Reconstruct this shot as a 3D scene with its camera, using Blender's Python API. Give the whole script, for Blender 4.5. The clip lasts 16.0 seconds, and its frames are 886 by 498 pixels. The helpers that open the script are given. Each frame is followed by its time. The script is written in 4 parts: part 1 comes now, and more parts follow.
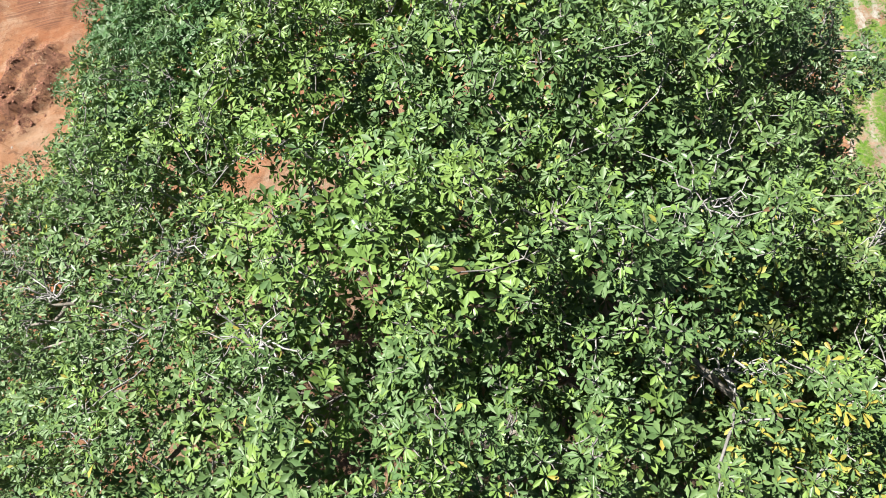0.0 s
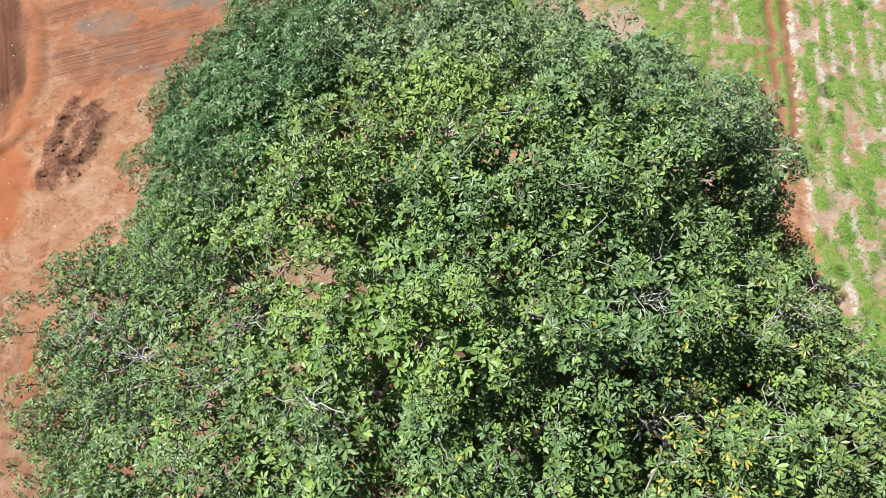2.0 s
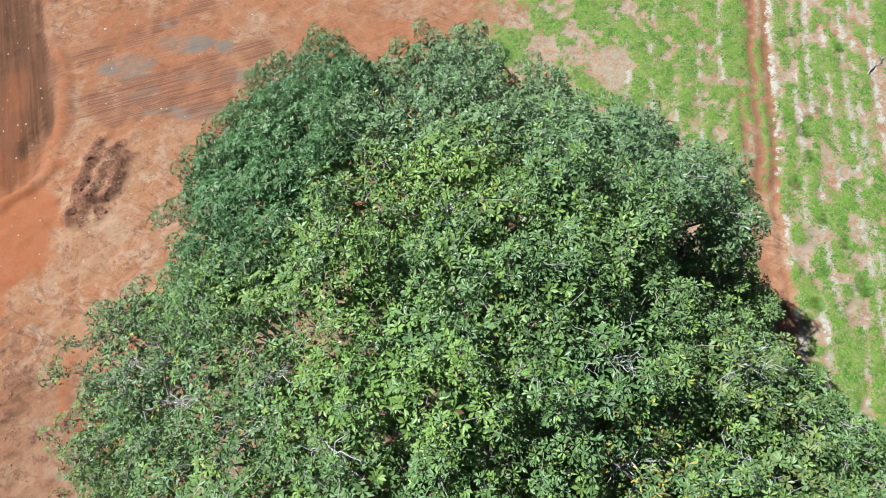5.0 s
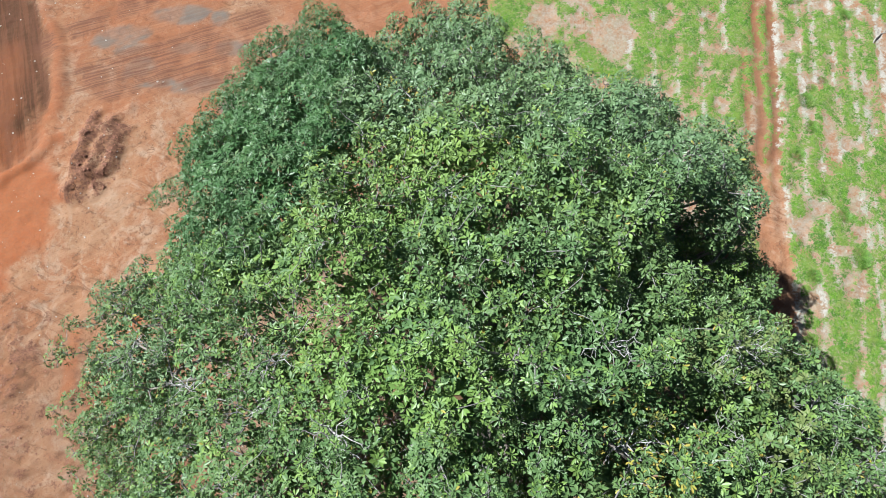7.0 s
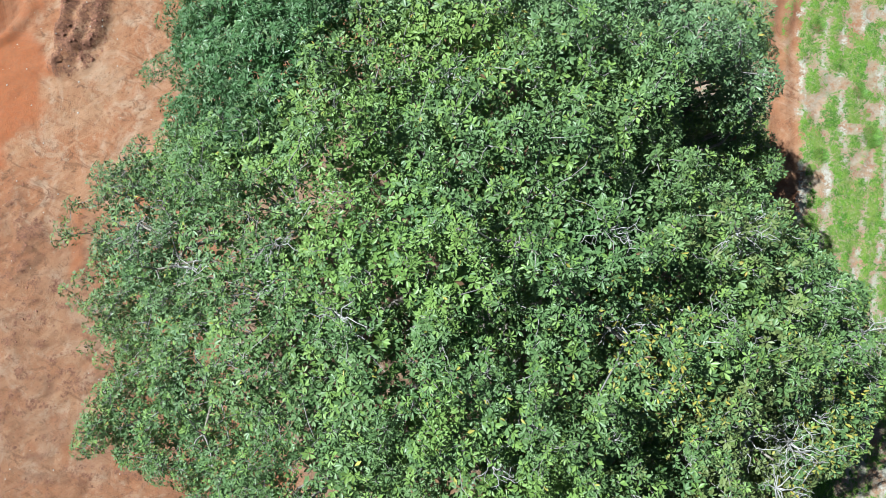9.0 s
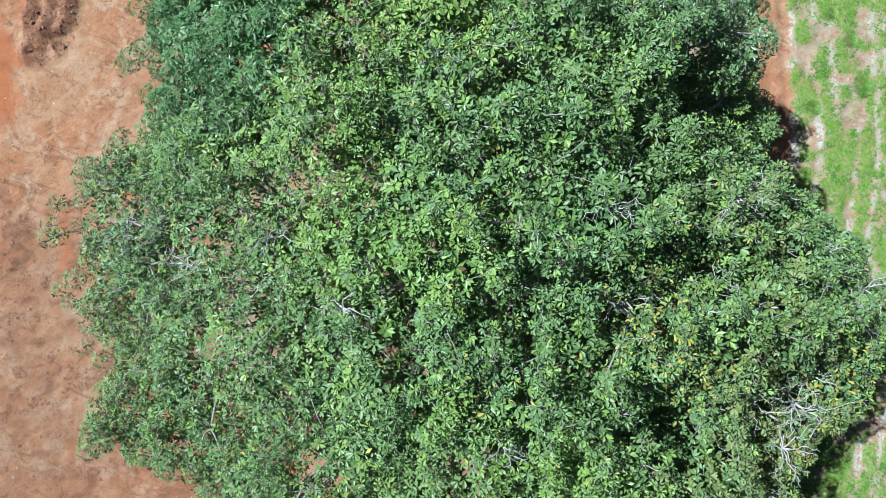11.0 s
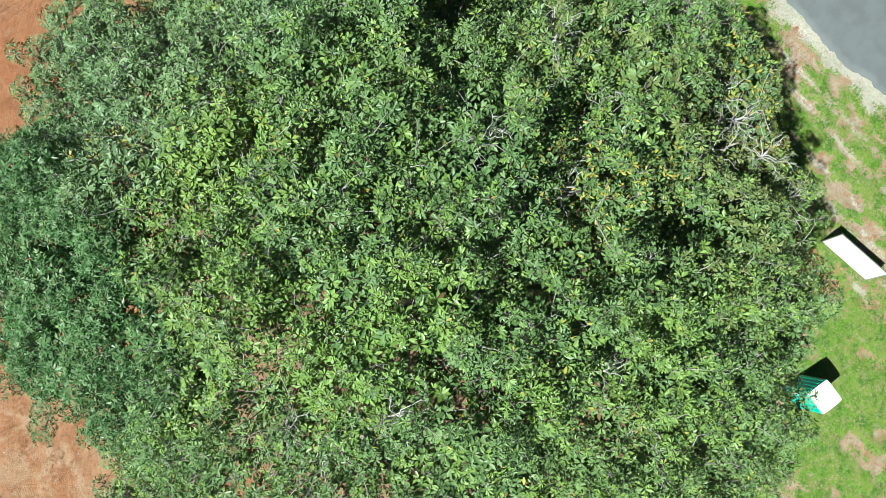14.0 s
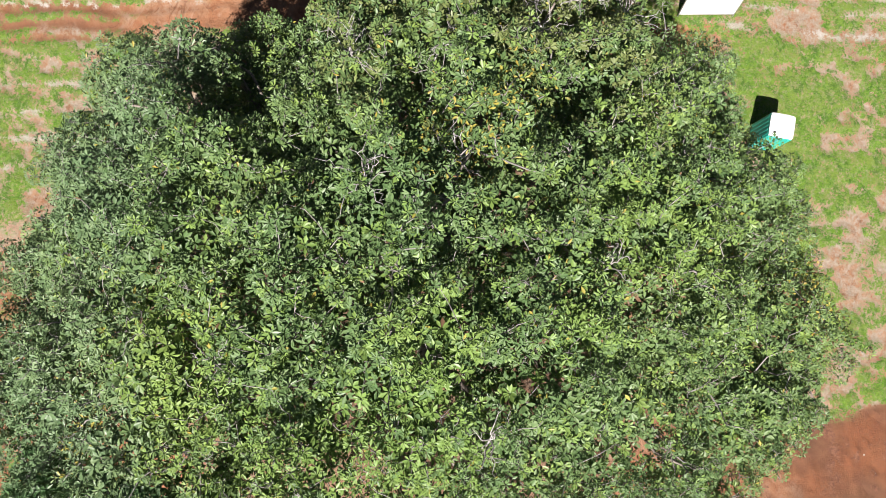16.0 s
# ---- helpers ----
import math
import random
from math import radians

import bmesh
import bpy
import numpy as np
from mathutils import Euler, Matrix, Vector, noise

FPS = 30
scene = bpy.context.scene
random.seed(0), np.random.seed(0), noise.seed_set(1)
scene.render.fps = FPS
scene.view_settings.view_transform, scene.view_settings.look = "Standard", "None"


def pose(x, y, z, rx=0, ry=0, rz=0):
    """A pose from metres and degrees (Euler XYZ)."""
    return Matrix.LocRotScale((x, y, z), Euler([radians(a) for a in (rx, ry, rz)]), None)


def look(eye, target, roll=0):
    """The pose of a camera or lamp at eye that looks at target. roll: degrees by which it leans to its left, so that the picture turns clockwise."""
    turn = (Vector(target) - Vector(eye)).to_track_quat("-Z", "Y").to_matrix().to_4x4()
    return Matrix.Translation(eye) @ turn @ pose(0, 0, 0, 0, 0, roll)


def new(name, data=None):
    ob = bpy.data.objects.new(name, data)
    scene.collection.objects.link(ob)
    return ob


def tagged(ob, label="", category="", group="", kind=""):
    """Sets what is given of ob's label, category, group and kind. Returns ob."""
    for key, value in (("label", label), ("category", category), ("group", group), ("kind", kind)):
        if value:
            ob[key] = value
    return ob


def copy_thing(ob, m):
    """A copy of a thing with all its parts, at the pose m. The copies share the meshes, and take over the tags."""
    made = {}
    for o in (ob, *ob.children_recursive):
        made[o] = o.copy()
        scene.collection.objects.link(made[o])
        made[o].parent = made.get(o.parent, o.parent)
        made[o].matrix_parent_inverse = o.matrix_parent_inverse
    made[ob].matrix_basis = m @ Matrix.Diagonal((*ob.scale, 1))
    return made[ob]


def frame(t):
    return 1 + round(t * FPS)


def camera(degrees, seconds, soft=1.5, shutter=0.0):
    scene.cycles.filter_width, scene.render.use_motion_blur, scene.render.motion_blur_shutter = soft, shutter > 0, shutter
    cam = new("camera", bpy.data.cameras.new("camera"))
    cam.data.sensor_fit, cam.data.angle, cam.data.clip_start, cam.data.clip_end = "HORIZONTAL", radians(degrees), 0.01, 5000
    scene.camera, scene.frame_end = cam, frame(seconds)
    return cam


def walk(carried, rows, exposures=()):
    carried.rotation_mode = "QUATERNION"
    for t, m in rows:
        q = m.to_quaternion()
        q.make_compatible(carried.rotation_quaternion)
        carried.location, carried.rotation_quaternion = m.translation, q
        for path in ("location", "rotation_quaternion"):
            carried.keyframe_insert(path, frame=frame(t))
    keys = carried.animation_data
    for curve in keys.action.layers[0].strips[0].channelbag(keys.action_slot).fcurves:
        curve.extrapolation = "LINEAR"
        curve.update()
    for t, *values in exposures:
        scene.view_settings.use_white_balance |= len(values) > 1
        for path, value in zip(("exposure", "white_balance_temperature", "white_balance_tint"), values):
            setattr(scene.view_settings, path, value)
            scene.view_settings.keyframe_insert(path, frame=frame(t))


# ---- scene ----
cam = camera(68.1, 16.0, soft=0.55)
PATH = [
    (0, (0.334, 0.111, 24.125), (0.29, 0.838, 22.262), 0.6),
    (0.5, (0.318, 0.18, 24.783), (0.274, 0.914, 22.923), 0.6),
    (1, (0.278, 0.221, 25.8), (0.234, 0.953, 23.939), 0.5),
    (1.5, (0.262, 0.301, 26.814), (0.215, 1.033, 24.953), 0.3),
    (2, (0.236, 0.405, 27.838), (0.189, 1.135, 25.977), 0.2),
    (2.5, (0.211, 0.492, 28.826), (0.162, 1.223, 26.966), -0.0),
    (3, (0.193, 0.577, 29.806), (0.144, 1.309, 27.945), -0.1),
    (3.5, (0.18, 0.64, 30.364), (0.128, 1.374, 28.504), -0.3),
    (4, (0.17, 0.758, 30.425), (0.118, 1.492, 28.566), -0.3),
    (4.5, (0.18, 0.921, 30.478), (0.128, 1.655, 28.618), -0.4),
    (4.7, (0.186, 0.975, 30.462), (0.133, 1.709, 28.602), -0.3),
    (6.8, (0.181, 1.545, 30.736), (0.134, 2.193, 28.844), -0.6),
    (7, (0.207, 1.562, 30.74), (0.159, 2.189, 28.841), -0.8),
    (7.5, (0.201, 1.699, 30.74), (0.156, 2.258, 28.82), -1.0),
    (8, (0.187, 1.797, 30.758), (0.148, 2.26, 28.813), -1.2),
    (8.5, (0.186, 1.88, 30.741), (0.151, 2.235, 28.773), -1.8),
    (9, (0.171, 1.958, 30.741), (0.143, 2.201, 28.756), -2.8),
    (9.2, (0.158, 2.009, 30.734), (0.133, 2.203, 28.744), -3.6),
    (11.3, (-0.137, 2.552, 30.509), (-0.118, 2.684, 28.514), 6.9),
    (11.5, (-0.162, 2.607, 30.492), (-0.133, 2.737, 28.496), 8.9),
    (12, (-0.171, 2.729, 30.476), (-0.117, 2.854, 28.481), 12.0),
    (12.5, (-0.16, 2.835, 30.469), (-0.076, 2.955, 28.474), 14.1),
    (13, (-0.134, 2.966, 30.487), (-0.017, 3.073, 28.494), 16.6),
    (13.5, (-0.075, 3.09, 30.477), (0.07, 3.176, 28.484), 18.0),
    (14, (-0.032, 3.144, 30.459), (0.14, 3.212, 28.467), 17.3),
    (14.5, (0.122, 3.181, 30.46), (0.309, 3.225, 28.469), 14.9),
    (15, (0.247, 3.193, 30.443), (0.445, 3.211, 28.453), 12.3),
    (15.5, (0.372, 3.191, 30.42), (0.577, 3.182, 28.431), 9.5),
    (16, (0.565, 3.141, 30.406), (0.763, 3.107, 28.416), 5.7),
]
EXPOSURES = [(0, 1.60, 6550, 8), (1.5, 1.44, 6450, 10), (3.0, 1.33, 6100, 8), (4.5, 1.30, 5900, 4), (7.5, 1.33, 5850, 5), (9, 1.35, 5700, 0), (12.0, 1.37, 5400, 0),
             (13.0, 1.35, 5400, -4), (13.5, 1.35, 5850, -3), (14.0, 1.33, 6200, -6), (14.5, 1.33, 6400, 3), (15.0, 1.32, 6550, 6), (15.5, 1.32, 6650, 12), (16, 1.31, 6650, 16)]
walk(cam, [(t, look(eye, target, roll)) for t, eye, target, roll in PATH], EXPOSURES)

# ---- world, sun ----
SUN_FROM = Vector((-0.70, 0.244, 1.0)).normalized()
world = bpy.data.worlds.new("sky")
scene.world = world
world.use_nodes = True
wn = world.node_tree
sky = wn.nodes.new("ShaderNodeTexSky")
sky.sky_type, sky.sun_disc = "NISHITA", False
sky.sun_elevation = math.asin(SUN_FROM.z)
sky.sun_rotation = math.atan2(SUN_FROM.x, SUN_FROM.y)
wn.links.new(sky.outputs[0], wn.nodes["Background"].inputs[0])
wn.nodes["Background"].inputs[1].default_value = 0.015
sun = new("sun", bpy.data.lights.new("sun", "SUN"))
sun.data.energy, sun.data.angle, sun.data.color = 5.0, radians(0.53), (1.0, 0.955, 0.89)
sun.matrix_world = look(SUN_FROM * 60, (0, 0, 0))


# ---- node helpers and materials ----
def material(name):
    m = bpy.data.materials.new(name)
    m.use_nodes = True
    return m, m.node_tree.nodes, m.node_tree.links, m.node_tree.nodes["Principled BSDF"]


def put(links, node, **values):
    """Sets a node's inputs by name: a socket is linked, a number or colour is set."""
    for key, value in values.items():
        socket = node.inputs[key.replace("_", " ")]
        if isinstance(value, bpy.types.NodeSocket):
            links.new(value, socket)
        else:
            socket.default_value = value
    return node


def mix(nodes, links, fac, a, b, mode="MIX"):
    n = nodes.new("ShaderNodeMix")
    n.data_type, n.blend_type = "RGBA", mode
    for socket, value in ((n.inputs[0], fac), (n.inputs[6], a), (n.inputs[7], b)):
        if isinstance(value, bpy.types.NodeSocket):
            links.new(value, socket)
        elif isinstance(value, (int, float)):
            socket.default_value = value
        else:
            socket.default_value = (*value, 1)
    return n.outputs[2]


def tex(nodes, links, scale, detail=4, rough=0.6, stretch=(1, 1, 1), distortion=0.0, turn=0.0):
    co = nodes.new("ShaderNodeTexCoord")
    mp = nodes.new("ShaderNodeMapping")
    mp.vector_type = "TEXTURE"
    mp.inputs["Scale"].default_value, mp.inputs["Rotation"].default_value = [1 / s for s in stretch], (0, 0, radians(turn))
    links.new(co.outputs["Object"], mp.inputs[0])
    n = nodes.new("ShaderNodeTexNoise")
    links.new(mp.outputs[0], n.inputs["Vector"])
    put(links, n, Scale=scale, Detail=detail, Roughness=rough, Distortion=distortion)
    return n.outputs[0]


def ramp(nodes, links, fac, lo, hi, a=0.0, b=1.0):
    n = nodes.new("ShaderNodeMapRange")
    n.interpolation_type = "SMOOTHSTEP"
    links.new(fac, n.inputs[0])
    for k, v in zip((1, 2, 3, 4), (lo, hi, a, b)):
        n.inputs[k].default_value = v
    return n.outputs[0]


def bump(nodes, links, shader, height, strength, distance):
    n = nodes.new("ShaderNodeBump")
    put(links, n, Height=height, Strength=strength, Distance=distance)
    links.new(n.outputs[0], shader.inputs["Normal"])


def plain(name, colour, rough, metal=0.0, vary=0.15, scale=6.0):
    m, n, l, p = material(name)
    dark = tuple(c * (1 - vary) for c in colour)
    f = ramp(n, l, tex(n, l, scale), 0.35, 0.7)
    put(l, p, Base_Color=mix(n, l, f, colour, dark), Metallic=metal, Roughness=rough)
    bump(n, l, p, tex(n, l, scale * 12), 0.15, 0.01)
    return m


def leaf_material(name, young, old, back, translucent=0.08, rough=0.44):
    """Leaf blade: each leaf its own tone, a broad drift over the crown, light through the blade."""
    m, n, l, p = material(name)
    geo = n.new("ShaderNodeNewGeometry")
    each = geo.outputs["Random Per Island"]
    drift = ramp(n, l, tex(n, l, 0.22, 3), 0.35, 0.65)
    col = mix(n, l, ramp(n, l, each, 0, 1, 0.22, 0.82), old, young)
    col = mix(n, l, drift, col, mix(n, l, 0.55, col, back))
    put(l, p, Base_Color=col, Roughness=ramp(n, l, each, 0, 1, rough - 0.08, rough + 0.10))
    p.inputs["Specular IOR Level"].default_value = 0.28
    tr = n.new("ShaderNodeBsdfTranslucent")
    l.new(mix(n, l, 0.5, col, (0.20, 0.36, 0.05)), tr.inputs[0])
    ms = n.new("ShaderNodeMixShader")
    ms.inputs[0].default_value = translucent
    l.new(p.outputs[0], ms.inputs[1])
    l.new(tr.outputs[0], ms.inputs[2])
    l.new(ms.outputs[0], n["Material Output"].inputs[0])
    return m


LEAF = leaf_material("leaf_green", (0.122, 0.188, 0.061), (0.059, 0.110, 0.041), (0.064, 0.125, 0.049))
LEAF_BRIGHT = leaf_material("leaf_bright", (0.162, 0.241, 0.055), (0.100, 0.168, 0.045), (0.107, 0.191, 0.048))
LEAF_OLIVE = leaf_material("leaf_olive", (0.148, 0.185, 0.062), (0.080, 0.110, 0.038), (0.105, 0.135, 0.047))
LEAF_COOL = leaf_material("leaf_cool", (0.135, 0.201, 0.081), (0.064, 0.116, 0.054), (0.075, 0.136, 0.065))
LEAF_YELLOW = leaf_material("leaf_yellow", (0.270, 0.262, 0.050), (0.240, 0.180, 0.038), (0.215, 0.213, 0.048))
LEAF_DARK = leaf_material("leaf_dark", (0.072, 0.144, 0.049), (0.034, 0.082, 0.030), (0.045, 0.101, 0.038), 0.10, 0.42)
LEAF_DRY = leaf_material("leaf_dry", (0.180, 0.105, 0.056), (0.098, 0.060, 0.034), (0.135, 0.075, 0.045), 0.12, 0.6)


def bark_material(name, pale, dark):
    m, n, l, p = material(name)
    f = ramp(n, l, tex(n, l, 5, 6, 0.7, (1, 1, 0.35)), 0.38, 0.66)
    spots = ramp(n, l, tex(n, l, 22, 3), 0.55, 0.7)
    col = mix(n, l, f, pale, dark)
    col = mix(n, l, spots, col, tuple(c * 0.6 for c in dark))
    put(l, p, Base_Color=col, Roughness=0.85)
    bump(n, l, p, tex(n, l, 30, 5), 0.5, 0.02)
    return m


BARK = bark_material("bark_grey", (0.255, 0.232, 0.203), (0.112, 0.094, 0.075))
TWIG = bark_material("twig_grey", (0.255, 0.246, 0.238), (0.150, 0.142, 0.134))
DEAD = bark_material("dead_wood", (0.340, 0.335, 0.330), (0.215, 0.207, 0.200))


def attribute(n, name):
    a = n.new("ShaderNodeAttribute")
    a.attribute_name = name
    return a.outputs["Fac"]


def ground_material():
    m, n, l, p = material("red_earth_and_grass")

    def spots(scale, lo, hi, most, detail=8, rough=0.72, **more):
        return ramp(n, l, tex(n, l, scale, detail, rough, **more), lo, hi, 0, most)

    def ragged(name, lo, hi, coarse, small, **more):
        """A mask with an uneven, tufted edge."""
        total = attribute(n, name)
        near_edge = ramp(n, l, total, 0.02, 0.35)
        for scale, weight in ((2.6, coarse), (9.0, small)):
            shift = ramp(n, l, tex(n, l, scale, 4, 0.65, **more), 0.36, 0.64, -weight, weight)
            add = n.new("ShaderNodeMath")
            add.operation = "MULTIPLY_ADD"
            for k, socket in enumerate((shift, near_edge, total)):
                l.new(socket, add.inputs[k])
            total = add.outputs[0]
        return ramp(n, l, total, lo, hi)

    fine = spots(7.0, 0.3, 0.72, 1, 5)
    mid = spots(0.9, 0.36, 0.66, 1, 6, 0.65, distortion=0.4)
    soil = mix(n, l, spots(0.14, 0.38, 0.62, 1, distortion=0.8), (0.232, 0.098, 0.052), (0.245, 0.132, 0.080))
    soil = mix(n, l, spots(0.55, 0.47, 0.66, 0.9, distortion=0.9), soil, (0.303, 0.210, 0.153))
    soil = mix(n, l, spots(0.30, 0.50, 0.64, 0.75, distortion=1.2), soil, (0.209, 0.080, 0.041))
    soil = mix(n, l, spots(1.3, 0.52, 0.66, 0.75, distortion=1.4), soil, (0.094, 0.042, 0.028))
    soil = mix(n, l, spots(2.1, 0.53, 0.68, 0.6), soil, (0.304, 0.212, 0.153))
    soil = mix(n, l, spots(6.5, 0.52, 0.70, 0.65), soil, (0.075, 0.033, 0.022))
    soil = mix(n, l, spots(14.0, 0.58, 0.70, 0.5, 5), soil, (0.318, 0.236, 0.174))
    soil = mix(n, l, spots(0.8, 0.50, 0.66, 0.7, 7, 0.7, stretch=(0.5, 2.2, 1), turn=35.0, distortion=0.6), soil, (0.292, 0.166, 0.104))
    soil = mix(n, l, spots(1.1, 0.54, 0.68, 0.7, 7, 0.7, stretch=(0.4, 2.0, 1), turn=-20.0, distortion=0.8), soil, (0.114, 0.049, 0.028))
    soil = mix(n, l, attribute(n, "brown"), soil, mix(n, l, mid, (0.140, 0.064, 0.040), (0.100, 0.048, 0.033)))
    streak = spots(1.6, 0.42, 0.58, 1, 8, stretch=(3.4, 0.14, 1), turn=20.0)
    soil = mix(n, l, attribute(n, "dark"), soil, mix(n, l, streak, (0.040, 0.014, 0.009), (0.088, 0.033, 0.020)))
    soil = mix(n, l, attribute(n, "red"), soil, mix(n, l, fine, (0.270, 0.078, 0.030), (0.205, 0.072, 0.036)))
    wet = mix(n, l, mid, (0.143, 0.122, 0.107), (0.099, 0.104, 0.103))
    soil = mix(n, l, attribute(n, "wet"), soil, wet)
    tread = n.new("ShaderNodeMath")
    tread.operation = "MULTIPLY"
    l.new(spots(2.3, 0.44, 0.58, 0.85, 5, 0.7, stretch=(0.10, 4.2, 1), turn=22.0, distortion=0.3), tread.inputs[0])
    l.new(attribute(n, "tread"), tread.inputs[1])
    soil = mix(n, l, attribute(n, "tread"), soil, mix(n, l, 0.6, soil, (0.170, 0.076, 0.048)))
    soil = mix(n, l, tread.outputs[0], soil, (0.115, 0.048, 0.034))
    soil = mix(n, l, attribute(n, "drag"), soil, (0.097, 0.041, 0.028))
    soil = mix(n, l, ragged("clod", 0.1, 0.9, 0.35, 0.30), soil, mix(n, l, spots(5.0, 0.4, 0.6, 1), (0.098, 0.042, 0.030), (0.172, 0.080, 0.055)))
    pale = mix(n, l, fine, (0.289, 0.244, 0.199), (0.214, 0.164, 0.124))
    soil = mix(n, l, ragged("pale", 0.0, 1.0, 0.30, 0.20), soil, pale)
    soil = mix(n, l, ragged("sand", 0.25, 1.25, 0.40, 0.35), soil, mix(n, l, fine, (0.368, 0.350, 0.325), (0.282, 0.257, 0.227)))
    soil = mix(n, l, attribute(n, "litter"), soil, mix(n, l, fine, (0.225, 0.138, 0.092), (0.140, 0.084, 0.056)))
    blade = spots(13.0, 0.32, 0.68, 1, 6, 0.75, stretch=(1, 0.55, 1))
    green = mix(n, l, blade, (0.038, 0.091, 0.011), (0.112, 0.214, 0.022))
    green = mix(n, l, mid, green, mix(n, l, 0.55, green, (0.151, 0.183, 0.046)))
    green = mix(n, l, spots(2.2, 0.52, 0.68, 0.55), green, (0.190, 0.160, 0.071))
    green = mix(n, l, spots(1.4, 0.47, 0.62, 0.75, distortion=0.8), green, (0.030, 0.088, 0.012))
    green = mix(n, l, spots(5.5, 0.50, 0.68, 0.75), green, (0.217, 0.195, 0.130))
    col = mix(n, l, ragged("grass", -0.12, 0.82, 0.42, 0.45), soil, green)
    put(l, p, Base_Color=col, Roughness=0.92)
    p.inputs["Specular IOR Level"].default_value = 0.12
    h = n.new("ShaderNodeMath")
    h.operation = "ADD"
    l.new(tex(n, l, 3.5, 9, 0.72), h.inputs[0])
    l.new(ramp(n, l, tex(n, l, 16.0, 6, 0.75), 0.35, 0.75, 0, 0.55), h.inputs[1])
    bump(n, l, p, h.outputs[0], 0.6, 0.09)
    return m


GROUND = ground_material()


def grass_material():
    m, n, l, p = material("grass_blades")
    geo = n.new("ShaderNodeNewGeometry")
    col = mix(n, l, geo.outputs["Random Per Island"], (0.045, 0.112, 0.012), (0.124, 0.232, 0.027))
    col = mix(n, l, ramp(n, l, tex(n, l, 0.5), 0.45, 0.7), col, mix(n, l, 0.5, col, (0.186, 0.199, 0.057)))
    put(l, p, Base_Color=col, Roughness=0.6)
    return m


GRASS = grass_material()
STONE = plain("pale_stone", (0.317, 0.286, 0.255), 0.8, vary=0.3, scale=9)
CLOD = plain("earth_clod", (0.225, 0.100, 0.066), 0.95, vary=0.4, scale=9)
ASPHALT = plain("worn_asphalt", (0.088, 0.098, 0.108), 0.85, vary=0.16, scale=1.2)
TEAL = plain("teal_plastic", (0.015, 0.420, 0.352), 0.38, vary=0.1, scale=3)
WHITE_PLASTIC = plain("white_plastic", (0.707, 0.724, 0.724), 0.35, vary=0.05, scale=3)
WHITE_SHEET = plain("white_painted_sheet", (0.724, 0.724, 0.716), 0.45, vary=0.06, scale=2)
STEEL = plain("galvanised_steel", (0.45, 0.45, 0.44), 0.45, metal=0.8, vary=0.2)
GREY_INK = plain("faded_grey_paint", (0.52, 0.52, 0.53), 0.6, vary=0.3)
BLACK = plain("black_plastic", (0.02, 0.02, 0.02), 0.5)


# ---- mesh helpers ----
def noise2(x, y, seed=0):
    """Smooth value noise in 0..1 on arrays."""
    xi, yi = np.floor(x).astype(np.int64), np.floor(y).astype(np.int64)
    fx, fy = x - xi, y - yi
    fx, fy = fx * fx * (3 - 2 * fx), fy * fy * (3 - 2 * fy)

    def lattice(a, b):
        h = (a * 374761393 + b * 668265263 + seed * 974634777) & 0xFFFFFFFF
        h = ((h ^ (h >> 13)) * 1274126177) & 0xFFFFFFFF
        return ((h ^ (h >> 16)) & 0xFFFF) / 65535.0

    low = lattice(xi, yi) * (1 - fx) + lattice(xi + 1, yi) * fx
    high = lattice(xi, yi + 1) * (1 - fx) + lattice(xi + 1, yi + 1) * fx
    return low * (1 - fy) + high * fy


def fbm(x, y, seed=0, octaves=4):
    total, amp, norm = 0.0, 1.0, 0.0
    for k in range(octaves):
        total = total + amp * noise2(x * 2 ** k, y * 2 ** k, seed + 7 * k)
        norm, amp = norm + amp, amp * 0.55
    return total / norm


def smooth(v, lo, hi):
    s = np.clip((v - lo) / (hi - lo), 0, 1)
    return s * s * (3 - 2 * s)


def triangles(name, verts, tris, mats, index=None, shade=False):
    """A mesh from arrays of points and triangles."""
    me = bpy.data.meshes.new(name)
    verts, tris = np.asarray(verts, np.float32), np.asarray(tris, np.int32)
    me.vertices.add(len(verts))
    me.vertices.foreach_set("co", verts.ravel())
    me.loops.add(tris.size)
    me.loops.foreach_set("vertex_index", tris.ravel())
    me.polygons.add(len(tris))
    me.polygons.foreach_set("loop_start", np.arange(0, tris.size, 3, dtype=np.int32))
    for m in mats:
        me.materials.append(m)
    if index is not None:
        me.polygons.foreach_set("material_index", np.asarray(index, np.int32))
    if shade:
        me.polygons.foreach_set("use_smooth", np.ones(len(tris), bool))
    me.update(calc_edges=True)
    return me


def thing(name, place, label, category, group="", kind=""):
    ob = new(name)
    ob.matrix_basis = place
    return tagged(ob, label, category, group, kind)


def part(name, data, material_, parent, label="", local=True, kind=""):
    """A mesh (bmesh or mesh data) as one object under a thing or a part. local: its points are in the parent's own axes."""
    if isinstance(data, bmesh.types.BMesh):
        me = bpy.data.meshes.new(name)
        data.to_mesh(me)
        data.free()
    else:
        me = data
    if material_ is not None and not me.materials:
        me.materials.append(material_)
    ob = new(name, me)
    ob.parent = parent
    if not local:
        ob.matrix_parent_inverse = parent.matrix_basis.inverted()
    return tagged(ob, label, kind=kind)


def box(size, at=(0, 0, 0), bevel=0.0, turn=None):
    bm = bmesh.new()
    m = Matrix.Translation(at) @ (turn or Matrix()) @ Matrix.Diagonal((*size, 1))
    bmesh.ops.create_cube(bm, size=1, matrix=m)
    if bevel:
        bmesh.ops.bevel(bm, geom=bm.edges[:], offset=bevel, segments=2, affect="EDGES", profile=0.5)
    return bm


